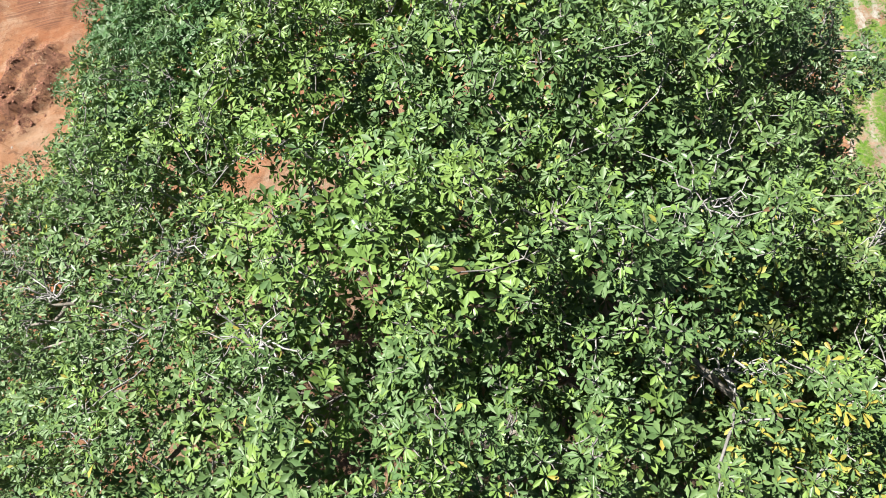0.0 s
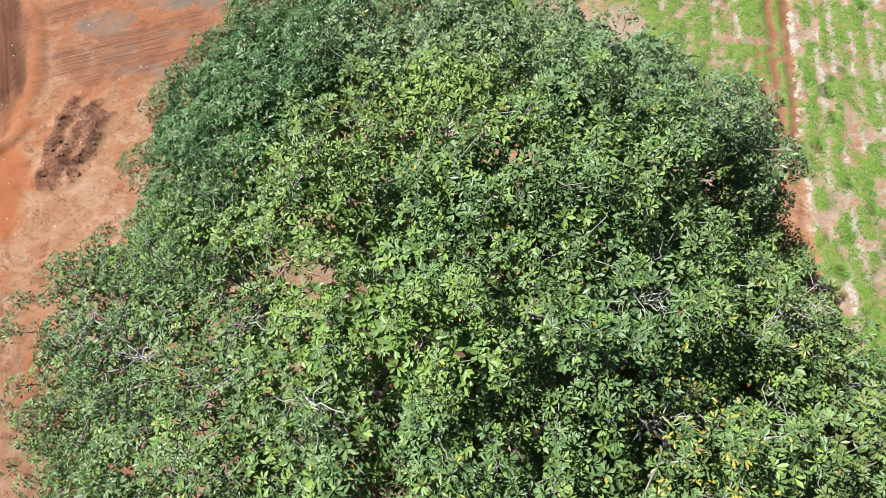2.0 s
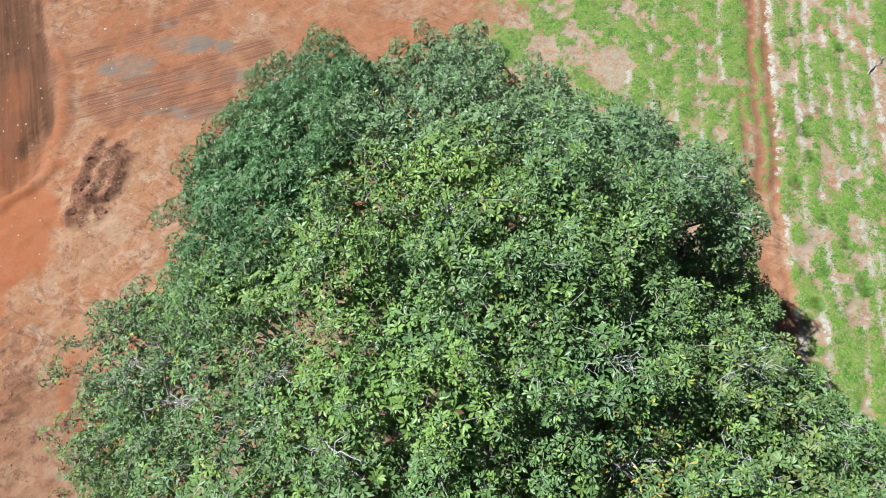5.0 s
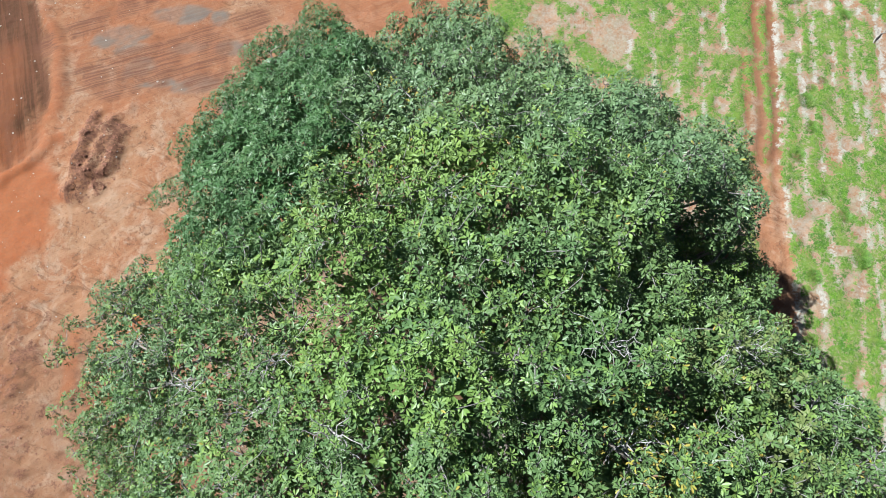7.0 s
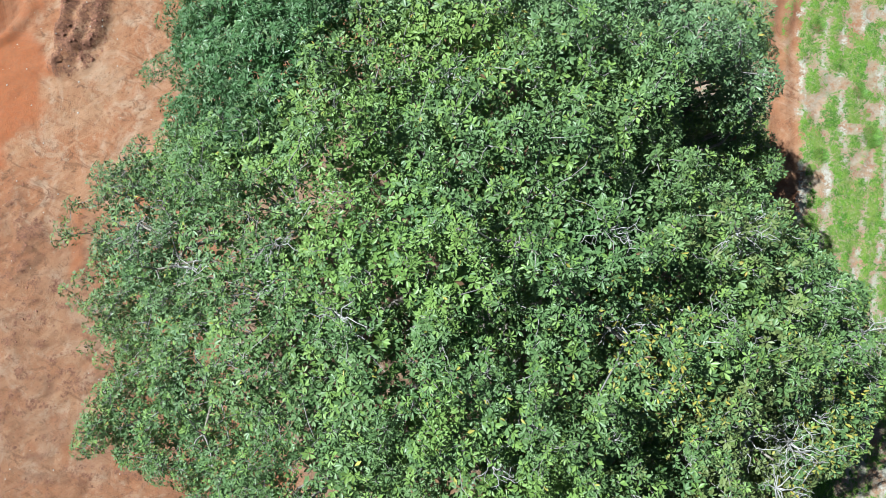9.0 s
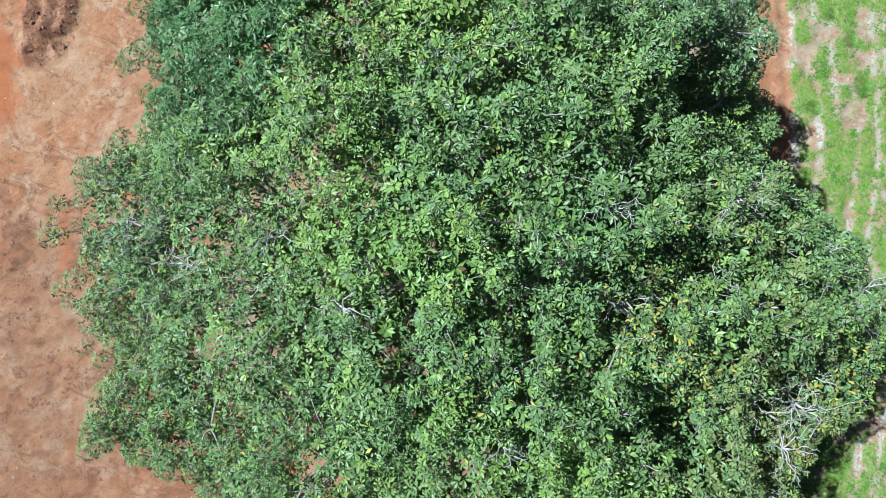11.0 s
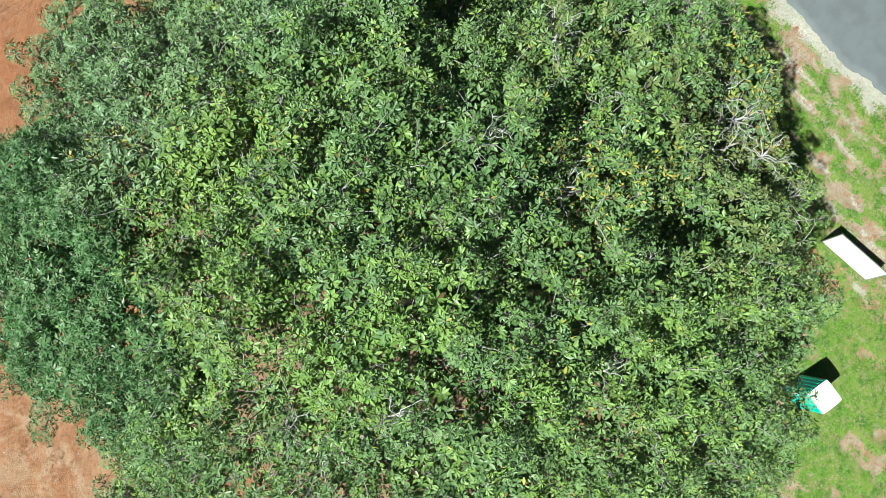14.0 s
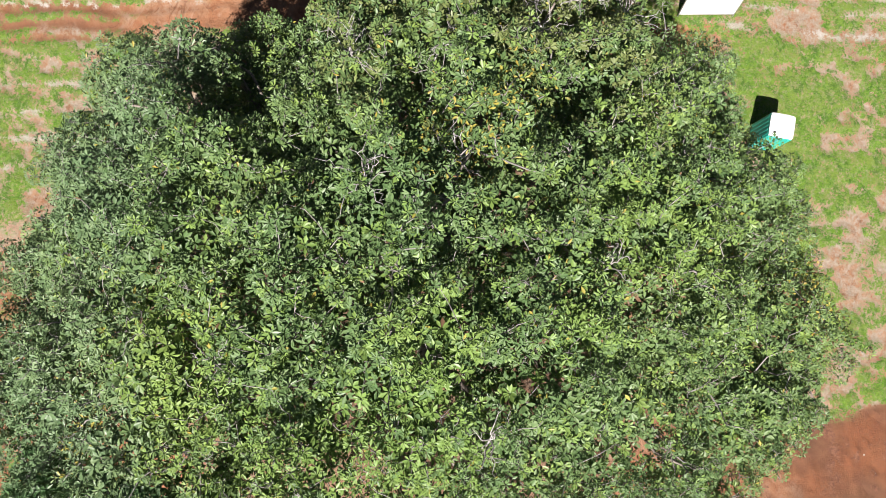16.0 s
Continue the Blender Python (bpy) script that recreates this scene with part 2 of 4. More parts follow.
def join(*bms):
    out = bmesh.new()
    for b in bms:
        me = bpy.data.meshes.new("tmp")
        b.to_mesh(me)
        b.free()
        out.from_mesh(me)
        bpy.data.meshes.remove(me)
    return out


def cylinder(r, h, at=(0, 0, 0), sides=16, r2=None):
    bm = bmesh.new()
    bmesh.ops.create_cone(bm, cap_ends=True, segments=sides, radius1=r, radius2=r if r2 is None else r2, depth=h,
                          matrix=Matrix.Translation((at[0], at[1], at[2] + h / 2)))
    return bm


class Tubes:
    """Gathers tapered tubes along lines of points."""

    def __init__(self):
        self.v, self.f, self.n = [], [], 0

    def add(self, pts, radii, sides=6):
        pts = np.asarray(pts, float)
        k = len(pts)
        d = np.gradient(pts, axis=0)
        d /= np.linalg.norm(d, axis=1)[:, None] + 1e-9
        ref = np.where(np.abs(d[:, 2:3]) > 0.9, [[1.0, 0, 0]], [[0, 0, 1.0]])
        u = np.cross(d, ref)
        u /= np.linalg.norm(u, axis=1)[:, None] + 1e-9
        w = np.cross(d, u)
        a = np.arange(sides) * 2 * math.pi / sides
        ring = (np.cos(a)[None, :, None] * u[:, None] + np.sin(a)[None, :, None] * w[:, None]) * np.asarray(radii)[:, None, None]
        self.v.append((pts[:, None] + ring).reshape(-1, 3))
        i, j = np.meshgrid(np.arange(k - 1), np.arange(sides), indexing="ij")
        p, q = i * sides + j, i * sides + (j + 1) % sides
        self.f.append(np.concatenate([np.stack([p, q, q + sides], -1).reshape(-1, 3),
                                      np.stack([p, q + sides, p + sides], -1).reshape(-1, 3)]) + self.n)
        self.n += k * sides

    def mesh(self, name, mat, shade=True):
        return triangles(name, np.concatenate(self.v), np.concatenate(self.f), [mat], shade=shade)


def bent(a, b, rng, sag=0.0, wobble=0.12, k=7):
    """A line of points from a to b, bowed upwards by sag and a little crooked."""
    a, b = np.asarray(a, float), np.asarray(b, float)
    t = np.linspace(0, 1, k)[:, None]
    pts = a + (b - a) * t
    length = np.linalg.norm(b - a)
    pts[:, 2] += sag * length * (4 * t * (1 - t))[:, 0]
    pts[1:-1] += rng.normal(0, wobble * length / k, (k - 2, 3))
    return pts


# ---- ground ----
def road_edge(y):
    return 24.35 - (9.0 - y) * 0.155 + 0.5 * np.sin(y * 0.45) * 0.5


def axis(lo, hi, step):
    fine_part = np.arange(lo, hi + step / 2, step)
    grow = step * np.cumsum(1.32 ** np.arange(1, 29))
    return np.concatenate([lo - grow[::-1], fine_part, hi + grow])


def band(v, centre, half, soft):
    return 1 - smooth(np.abs(v - centre), half, half + soft)


def blob(x, y, cx, cy, rx, ry, turn=0.0, rough=0.35, seed=3):
    c, s = math.cos(radians(turn)), math.sin(radians(turn))
    u, v = ((x - cx) * c + (y - cy) * s) / rx, (-(x - cx) * s + (y - cy) * c) / ry
    r = np.sqrt(u * u + v * v) + rough * (fbm(x * 0.9, y * 0.9, seed) - 0.5) * 2
    return 1 - smooth(r, 0.65, 1.05)


def stroke(x, y, x0, y0, x1, y1, half, soft):
    """A straight mark on the ground from one point to another."""
    dx, dy = x1 - x0, y1 - y0
    t = np.clip(((x - x0) * dx + (y - y0) * dy) / (dx * dx + dy * dy), 0, 1)
    return 1 - smooth(np.hypot(x - x0 - t * dx, y - y0 - t * dy), half, half + soft)


# lines of pale washed sand: place across, half width
SAND_LINES = [(8.6, 0.10), (9.9, 0.12), (11.2, 0.10), (12.5, 0.10), (13.75, 0.16), (16.65, 0.18), (17.8, 0.10), (18.6, 0.20), (19.6, 0.06), (20.6, 0.18), (21.15, 0.14), (22.2, 0.08)]


def ground_fields(x, y):
    """Masks of what covers the ground, and its height."""
    f = {}
    n1, n2, n3 = fbm(x * 0.35, y * 0.35, 1), fbm(x * 1.1, y * 0.8, 2), fbm(x * 2.6, y * 2.2, 5)
    n4 = fbm(x * 0.16, y * 0.16, 77)
    across = x - 0.155 * (np.minimum(y, 9) - 9) - 0.06 * np.maximum(y - 17, 0) + 0.45 * (fbm(x * 0 + 4, y * 0.3, 51) - 0.5)
    border = np.interp(y, [-30, -16, -13, -5, 6, 16, 24, 40], [-4.5, -5.2, -5.0, -3.0, 1.0, 3.5, 1.5, -1.5])
    sharp = 1 - 0.75 * smooth(-y, 8, 12)
    zone = smooth(x - border + (n1 - 0.5) * 7 * sharp, -0.9 * sharp, 1.8 * sharp)
    north = smooth(y, 14, 19)
    cover = 0.70 + 1.9 * (n2 - 0.5) + 0.9 * (n1 - 0.5) + 0.9 * (n3 - 0.5) - 0.16 * (1 - smooth(x, 6, 11)) * north - 0.10 * band(across, 18.0, 1.2, 0.5) - 0.20 * smooth(x, 7, 9) * (1 - smooth(across, 15, 16)) * smooth(y, 9, 12) * (1 - smooth(y, 18, 22))
    cover = cover - 0.22 * smooth(-y, 8, 11) * (1 - smooth(x, 5, 9))
    grass = zone * smooth(cover, 0.22, 0.68)
    # cart track
    edge = 0.35 * (n3 - 0.5) + 0.5 * (n2 - 0.5)
    track = band(across + 1.0 * edge, 15.75, 0.62, 0.35) * smooth(y, -14, -8) * (1 - 0.5 * smooth(y + 2 * (n2 - 0.5), 18.0, 19.5))
    ruts = np.maximum.reduce([band(across + 0.5 * edge, 15.5, 0.12, 0.22), band(across + 0.5 * edge, 16.32, 0.13, 0.22), 0.8 * band(across + 0.5 * edge, 14.75, 0.05, 0.2) * smooth(y, 17, 18) * (1 - smooth(y, 23, 25))]) * smooth(y, -14, -8) * smooth(n3, 0.22, 0.42)
    weeds = smooth(y, 15, 20) * smooth(n3, 0.38, 0.58)
    bare = np.maximum(track * (1 - 0.6 * weeds), ruts)
    for cx, cy, rx, ry, turn in ((8.0, 24.4, 1.3, 1.9, 0), (4.0, 25.5, 1.0, 0.8, 0), (9.8, 10.8, 1.8, 2.8, 0), (16.6, -9.4, 0.6, 1.9, 8), (1.5, -16.8, 2.6, 1.5, 0), (9.4, -11.8, 0.7, 0.9, 0), (12.5, -19, 0.9, 2.5, 8),
                                 (0.2, -12.4, 0.9, 0.5, 0), (18.9, 12.8, 0.7, 0.4, 0), (17.6, 10.2, 0.6, 0.9, 0), (20.0, 15.5, 0.5, 1.2, 0), (19.3, 19.0, 0.4, 1.6, 5), (4.6, 22.6, 2.2, 1.4, -20), (6.6, 21.0, 1.4, 1.2, 0)):
        bare = np.maximum(bare, 0.92 * blob(x, y, cx, cy, rx, ry, turn, 0.55))
    bare = np.maximum(bare, np.maximum(0.9 * stroke(x, y, 20.8, 28.2, 22.7, 26.2, 0.2, 0.35), 0.9 * stroke(x, y, 22.7, 26.2, 22.5, 19, 0.22, 0.4)) * smooth(n2, 0.3, 0.42))
    bare = np.maximum(bare, 0.8 * stroke(x, y, 13.7, -12.0, 12.4, -17.6, 0.22, 0.5) * smooth(n2, 0.34, 0.48))
    bare = np.maximum(bare, 0.85 * stroke(x, y, 13.2, 24.2, 15.6, 24.1, 0.16, 0.25))
    bare = np.clip(bare, 0, 1) * zone * (1 - 0.45 * smooth(-y, 9, 12))
    sand = np.zeros_like(x)
    for k, (c, w) in enumerate(SAND_LINES):
        show = smooth(fbm(x * 0.5 + 13 * k, y * 0.35, 90 + k), 0.34, 0.46)
        line = band(across + 0.30 * (n3 - 0.5) + 0.25 * (n2 - 0.5), c, 0.4 * w, 0.34) * show * smooth(n3, 0.22, 0.60)
        sand = np.maximum(sand, line * (north if c < 15 else 1.0))
    shoulder = smooth(x - road_edge(y) + 2.2 * (n2 - 0.5) + 0.9 * (n3 - 0.5), -1.3, -0.2)
    f["sand"] = np.clip(np.maximum(sand * (0.55 + 0.45 * smooth(n3, 0.35, 0.55)), 1.5 * shoulder) * zone, 0, 1.4)
    f["grass"] = np.clip(grass * (1 - bare) * (1 - 0.85 * sand) * (1 - 0.9 * shoulder), 0, 1)
    f["pale"] = np.clip(np.maximum.reduce([zone * (0.62 + 0.3 * smooth(n2, 0.42, 0.6)) * (1 - 0.35 * bare) * (1 - 0.8 * np.maximum(track, ruts)), 0.55 * (1 - zone) * (1 - smooth(np.hypot((x - 1) / 12.5, (y - 4.5) / 13.5), 0.75, 1.0)), 0.95 * sand, shoulder * zone, 0.7 * zone * blob(x, y, 8.3, 25.0, 1.2, 2.2), 0.5 * blob(x, y, 4.0, 25.5, 2.2, 1.6) * zone]), 0, 1) * (1 - 0.7 * ruts)
    # worked earth
    dark_x = np.interp(y, [-30, 8, 12.5, 14.3, 15.2, 16.2, 19.4, 22.7, 24.6, 27, 45], [-31, -27.5, -25.0, -23.5, -22.5, -21.9, -22.1, -22.9, -24.0, -25.1, -31]) + 0.7 * (n1 - 0.5) + 0.6 * (n2 - 0.5)
    rake = fbm((x + 0.36 * y) * 3.0, (y - 0.36 * x) * 0.22, 64)
    f["dark"] = smooth(dark_x - x, -0.1, 0.4) * (0.55 + 0.45 * smooth(dark_x - x + 2.4 * (rake - 0.5), 0.3, 1.1))
    berm = band(x - dark_x, 0.2, 0.1, 0.6) * smooth(n1, 0.38, 0.55)
    f["red"] = np.clip(np.maximum.reduce([0.6 * berm, 0.80 * blob(x, y, -22.6, 12.2, 2.4, 5.0, -12, 0.6) * (1 - 0.85 * smooth(y, 12.5, 14) * f["dark"]), 0.16 * np.maximum(ruts, bare * smooth(n3, 0.4, 0.6)) * smooth(across, 14, 15), 0.6 * blob(x, y, -15.2, 7.6, 0.6, 1.3, 20, 0.6),
                                          0.5 * blob(x, y, -17.6, 5.0, 0.5, 1.6, 5, 0.6), 0.4 * smooth(n4, 0.52, 0.68) * (1 - zone)]), 0, 1)
    f["brown"] = np.maximum(0.45 * (1 - zone) * smooth(9.0 - y + 5 * (n1 - 0.5), 0, 5) * (0.55 + 0.45 * smooth(n2, 0.35, 0.6)), smooth(-y, 11.5, 13.5) * (1 - zone))
    f["brown"] = np.maximum(f["brown"], 0.65 * np.maximum(track, ruts) * smooth(y, 16, 19))
    mound = blob(x, y, -18.75, 15.8, 1.45, 2.9, -20, 0.5)
    ridge = fbm((x + 0.22 * y) * 2.2, (y - 0.22 * x) * 0.7, 17)
    rough_edge = 0.5 * (n3 - 0.5) + 0.35 * (n2 - 0.5)
    heap = np.maximum(stroke(x + rough_edge, y, -19.4, 18.1, -19.6, 13.6, 0.10, 0.42), stroke(x + rough_edge, y, -18.45, 17.9, -18.95, 14.4, 0.06, 0.36)) * smooth(fbm(x * 1.7, y * 1.2, 18), 0.30, 0.50)
    f["clod"] = np.clip(np.maximum(smooth(mound, 0.0, 0.7) * (0.30 + 0.70 * smooth(0.4 * n3 + 0.6 * ridge, 0.42, 0.60)), 0.6 * blob(x, y, -20.6, 5.5, 1.3, 2.6, 8, 0.6) * smooth(n3, 0.45, 0.6)), 0, 1)
    worn = (1 - zone) * smooth(9.0 - y + 4 * (n1 - 0.5), 0, 4)
    crust = smooth(fbm(x * 1.5, y * 2.6, 71), 0.50, 0.66)
    f["clod"] = np.maximum(np.maximum(f["clod"], 0.75 * heap), 0.55 * worn * crust * smooth(n3, 0.3, 0.55))
    smear = smooth(fbm((x * 0.92 + y * 0.40) * 0.5, (y * 0.92 - x * 0.40) * 1.6, 11), 0.42, 0.58)
    wet = np.zeros_like(x)
    for cx, cy, rx, ry in ((-19.3, 23.0, 1.35, 0.62), (-18.6, 22.2, 0.9, 0.35), (-15.9, 24.8, 1.4, 0.6), (-13.9, 24.6, 0.55, 0.55), (-17.7, 21.2, 1.0, 0.55), (-14.2, 20.3, 1.5, 0.5), (-15.3, 22.5, 1.1, 0.45), (-12.7, 22.7, 1.2, 0.45), (-16.5, 20.2, 1.1, 0.3), (-17.4, 26.2, 0.6, 0.4), (-12.0, 19.0, 0.9, 0.7)):
        wet = np.maximum(wet, blob(x, y, cx, cy, 1.15 * rx, 1.15 * ry, 12, 0.55, 5))
    f["wet"] = wet * (0.45 + 0.45 * smear)
    tread = np.zeros_like(x)
    for x0, y0, x1, y1, w in ((-23.2, 22.2, -15.5, 27.6, 0.35), (-20.8, 20.2, -11.8, 24.5, 0.5), (-19.2, 19.8, -12.2, 22.5, 0.6), (-19.8, 21.2, -12.5, 23.6, 0.3), (-14.5, 20.6, -10.5, 21.6, 0.5)):
        tread = np.maximum(tread, stroke(x, y, x0, y0, x1, y1, w, 0.5))
    f["tread"] = np.clip(tread * smooth(n2, 0.3, 0.5) + 0.25 * (1 - zone) * smooth(y, 17, 20), 0, 1)
    scrape = fbm(x * 0.9 + 0.4 * n1, y * 2.0, 61) * (1 - smooth(y, 4, 9)) * (1 - zone)
    west = rake * smooth(dark_x - x, -1.2, 0.4)
    f["drag"] = np.clip(0.55 * smooth(scrape, 0.56, 0.70) * smooth(n3, 0.35, 0.55) + 0.45 * smooth(west, 0.52, 0.66), 0, 0.7)
    under = 1 - smooth(np.hypot((x - 1.0) / 12.6, (y - 4.5) / 13.2) + 0.25 * (n2 - 0.5), 0.80, 0.96)
    f["litter"] = under * (0.55 + 0.45 * smooth(n3, 0.35, 0.6))
    f["grass"] = f["grass"] * (1 - 0.9 * under)
    z = 0.16 * (fbm(x * 0.12, y * 0.12, 21) - 0.5) + 0.14 * (n2 - 0.5) + 0.10 * (n3 - 0.5)
    z = z + 0.30 * mound * (0.3 + 0.5 * n3 + 0.9 * ridge) + 0.14 * berm - 0.12 * f["dark"] - 0.07 * ruts + 0.05 * f["grass"] - 0.03 * tread - 0.06 * f["drag"]
    z = z + 0.24 * heap * (0.5 + n3)
    z = z + 0.12 * worn * (fbm(x * 2.2, y * 3.0, 72) - 0.5) + 0.03 * worn * crust
    f["height"] = z + 0.12 * blob(x, y, -20.6, 5.5, 1.5, 3.0, 8) * (n3 - 0.3) * 2
    return f


gx, gy = axis(-31, 29, 0.17), axis(-24, 34, 0.17)
GX, GY = np.meshgrid(gx, gy, indexing="ij")
FIELDS = ground_fields(GX, GY)
far = smooth(np.maximum(np.abs(GX), np.abs(GY - 5)), 34, 60)
FIELDS["height"] = FIELDS["height"] * (1 - far)
ix, iy = np.meshgrid(np.arange(len(gx) - 1), np.arange(len(gy) - 1), indexing="ij")
c00 = ix * len(gy) + iy
quad = np.concatenate([np.stack([c00, c00 + len(gy), c00 + len(gy) + 1], -1).reshape(-1, 3),
                       np.stack([c00, c00 + len(gy) + 1, c00 + 1], -1).reshape(-1, 3)])
ground_mesh = triangles("ground", np.stack([GX, GY, FIELDS["height"]], -1).reshape(-1, 3), quad, [GROUND], shade=True)
for key in ("grass", "pale", "sand", "dark", "red", "brown", "clod", "wet", "tread", "drag", "litter"):
    layer = ground_mesh.attributes.new(key, "FLOAT", "POINT")
    layer.data.foreach_set("value", FIELDS[key].astype(np.float32).ravel())
tagged(new("ground", ground_mesh), "bare red earth turning to patchy green grass beside the tree", "ground", kind="structure")


def ground_height(x, y):
    return float(ground_fields(np.array([float(x)]), np.array([float(y)]))["height"][0])


def build_road():
    ys = np.linspace(-70, 90, 640)
    xs = road_edge(ys) + 0.45 * (fbm(ys * 0.9, ys * 0 + 3.3, 31) - 0.5) + 0.35 * (fbm(ys * 3.2, ys * 0 + 9.3, 33) - 0.5)
    across = [0.0, 0.06, 0.4, 1.5, 3.0, 4.5, 6.0, 7.0, 7.06]
    rise = [-0.06, 0.075, 0.10, 0.13, 0.15, 0.15, 0.13, 0.09, -0.06]
    v = np.array([(x + a, y, h) for x, y in zip(xs, ys) for a, h in zip(across, rise)])
    k = len(across)
    i, j = np.meshgrid(np.arange(len(ys) - 1), np.arange(k - 1), indexing="ij")
    c = i * k + j
    f = np.concatenate([np.stack([c, c + 1, c + k + 1], -1).reshape(-1, 3), np.stack([c, c + k + 1, c + k], -1).reshape(-1, 3)])
    tagged(new("road", triangles("road", v, f, [ASPHALT])), "smooth grey asphalt road with a crumbling edge", "road", kind="structure")


build_road()

# ---- trees ----
CENTRE = np.array((0.8, 4.5))
OUTLINE = np.array([(15.6, 0.9), (15.4, 2.6), (14.6, 4.3), (13.0, 5.4), (11.7, 6.9), (11.2, 7.6), (11.6, 8.1), (11.8, 8.6), (11.7, 9.6), (11.4, 11.0),
                    (11.4, 12.8), (10.9, 14.3), (8.4, 14.1), (7.7, 15.5), (6.8, 17.1), (5.2, 16.3), (3.8, 17.4), (1.6, 17.9), (0.2, 19.7), (-2.6, 18.6), (-3.9, 17.9),
                    (-6.5, 19.1), (-7.9, 18.1), (-9.0, 15.5), (-10.3, 13.3), (-10.3, 11.8), (-9.1, 9.8), (-10.8, 7.9), (-13.0, 6.4), (-13.7, 4.9), (-13.6, 2.6),
                    (-11.8, -0.5), (-12.1, -2.9), (-8.8, -3.9), (-5.8, -7.9), (-3.5, -10.2), (-1.1, -11.5), (2.1, -10.4), (3.8, -10.4), (5.2, -9.8), (6.5, -8.2), (8.2, -8.0), (9.4, -7.4), (10.8, -6.0), (12.7, -3.6)])
off = OUTLINE - CENTRE
edge_angle = np.arctan2(off[:, 1], off[:, 0])
edge_radius = np.hypot(off[:, 0], off[:, 1]) * (0.990 + 0.012 * np.cos(edge_angle))
order = np.argsort(edge_angle)
edge_angle, edge_radius = edge_angle[order], edge_radius[order]


def reach(angle):
    return np.interp(angle, edge_angle, edge_radius, period=2 * math.pi)


def rho(x, y):
    dx, dy = x - CENTRE[0], y - CENTRE[1]
    return np.hypot(dx, dy) / reach(np.arctan2(dy, dx))


def in_evergreen(x, y):
    return np.abs((x + 6.5) / 3.2) ** 3 + np.abs((y - 13.2) / 6.0) ** 3 < 1


# openings in the crown, place and radius: those down to the ground, and shallow dark ones
DEEP = [(-10.0, 5.1, 0.35), (-10.7, 4.4, 0.30), (-11.4, 3.0, 0.35), (-6.4, 4.2, 0.38), (-6.3, 3.3, 0.36), (-4.3, 5.1, 0.30), (-4.3, 4.3, 0.38), (-3.6, 3.6, 0.36), (-2.6, 3.1, 0.32), (-7.2, 2.5, 0.36), (-6.5, 1.2, 0.36),
        (-3.8, 1.4, 0.30), (-3.1, 0.4, 0.25), (-1.7, 11.4, 0.50), (-2.2, 10.8, 0.42), (-0.55, 10.1, 0.36), (-0.3, 11.9, 0.34), (7.9, 9.8, 0.50), (9.2, 11.3, 0.55), (8.9, 12.5, 0.40), (-4.0, 7.9, 0.30), (0.4, -1.9, 0.42), (-2.9, -2.5, 0.36),
        (-2.4, -3.2, 0.42), (-3.4, -1.5, 0.30), (-4.2, -5.4, 0.38), (-9.0, 3.4, 0.30), (-8.6, 0.6, 0.32)]
SHALLOW = [(1.1, 4.5, 0.40), (3.0, 2.9, 0.34), (5.1, 3.3, 0.40), (6.6, 1.5, 0.44), (8.3, 0.8, 0.60), (8.3, 3.7, 0.50), (7.4, 4.4, 0.36), (11.8, 1.6, 0.60), (4.7, 6.3, 0.36), (11.6, -2.4, 0.50), (1.7, 1.4, 0.32),
           (-1.2, 0.4, 0.34), (3.7, -0.1, 0.32), (5.4, -0.2, 0.40), (4.6, -3.7, 0.34), (9.6, -5.2, 0.45), (6.5, -6.0, 0.36), (0.1, 8.6, 0.50), (-1.2, 7.6, 0.28), (1.5, 10.1, 0.30), (3.9, 8.7, 0.34), (1.9, 7.3, 0.30),
           (9.6, 2.6, 0.48), (10.4, -0.8, 0.44), (-1.9, 2.2, 0.30), (0.4, -3.6, 0.34), (2.0, -4.6, 0.30), (6.7, -2.3, 0.36)]
# sub-crowns that stand apart from one another, most on the sunny east side
EAST_LOBES = [(9.4, 6.0), (10.6, 5.1), (12.3, 4.1), (13.5, 2.1), (13.3, 0.5), (9.6, 3.2), (9.0, 1.9), (10.9, 1.5), (11.8, -0.4), (10.2, -1.7), (8.3, 4.1), (7.0, 5.1), (5.9, 6.2), (7.0, 1.3),
              (5.4, 1.4), (7.5, -0.2), (7.6, -2.6), (9.9, -3.8), (4.8, 4.7), (3.2, 0.3), (1.9, -1.8), (4.6, -2.4), (6.5, -4.1), (4.8, -5.4), (0.1, 3.3)]
# leafless sprays
BARE = [(10.5, 3.8), (7.4, 4.9), (12.9, 2.7), (12.1, 1.9), (7.8, 2.5), (10.6, 0.1), (10.2, -0.6), (8.4, -0.5), (4.4, 2.3), (9.6, -1.8), (3.9, 4.6), (6.3, 3.0), (9.3, -3.4), (-4.6, 3.9), (-5.0, 2.6), (-2.4, 2.1), (-9.9, 4.4), (-7.0, 3.2), (1.5, -1.3), (-0.2, 8.3)]
# stout pale branches that show between the leaves: two places each
SHOWN = [((6.9, -0.3), (7.9, -0.2)), ((2.8, 3.3), (3.4, 2.5)), ((11.7, 2.3), (12.9, 1.7)), ((1.3, 4.2), (2.2, 3.8)), ((8.6, 11.3), (9.8, 11.6))]


def clear_of(holes, x, y, grow=0.0):
    ok = np.ones(np.shape(x), bool)
    for hx, hy, hr in holes:
        ok &= np.hypot(x - hx, y - hy) > hr + grow
    return ok


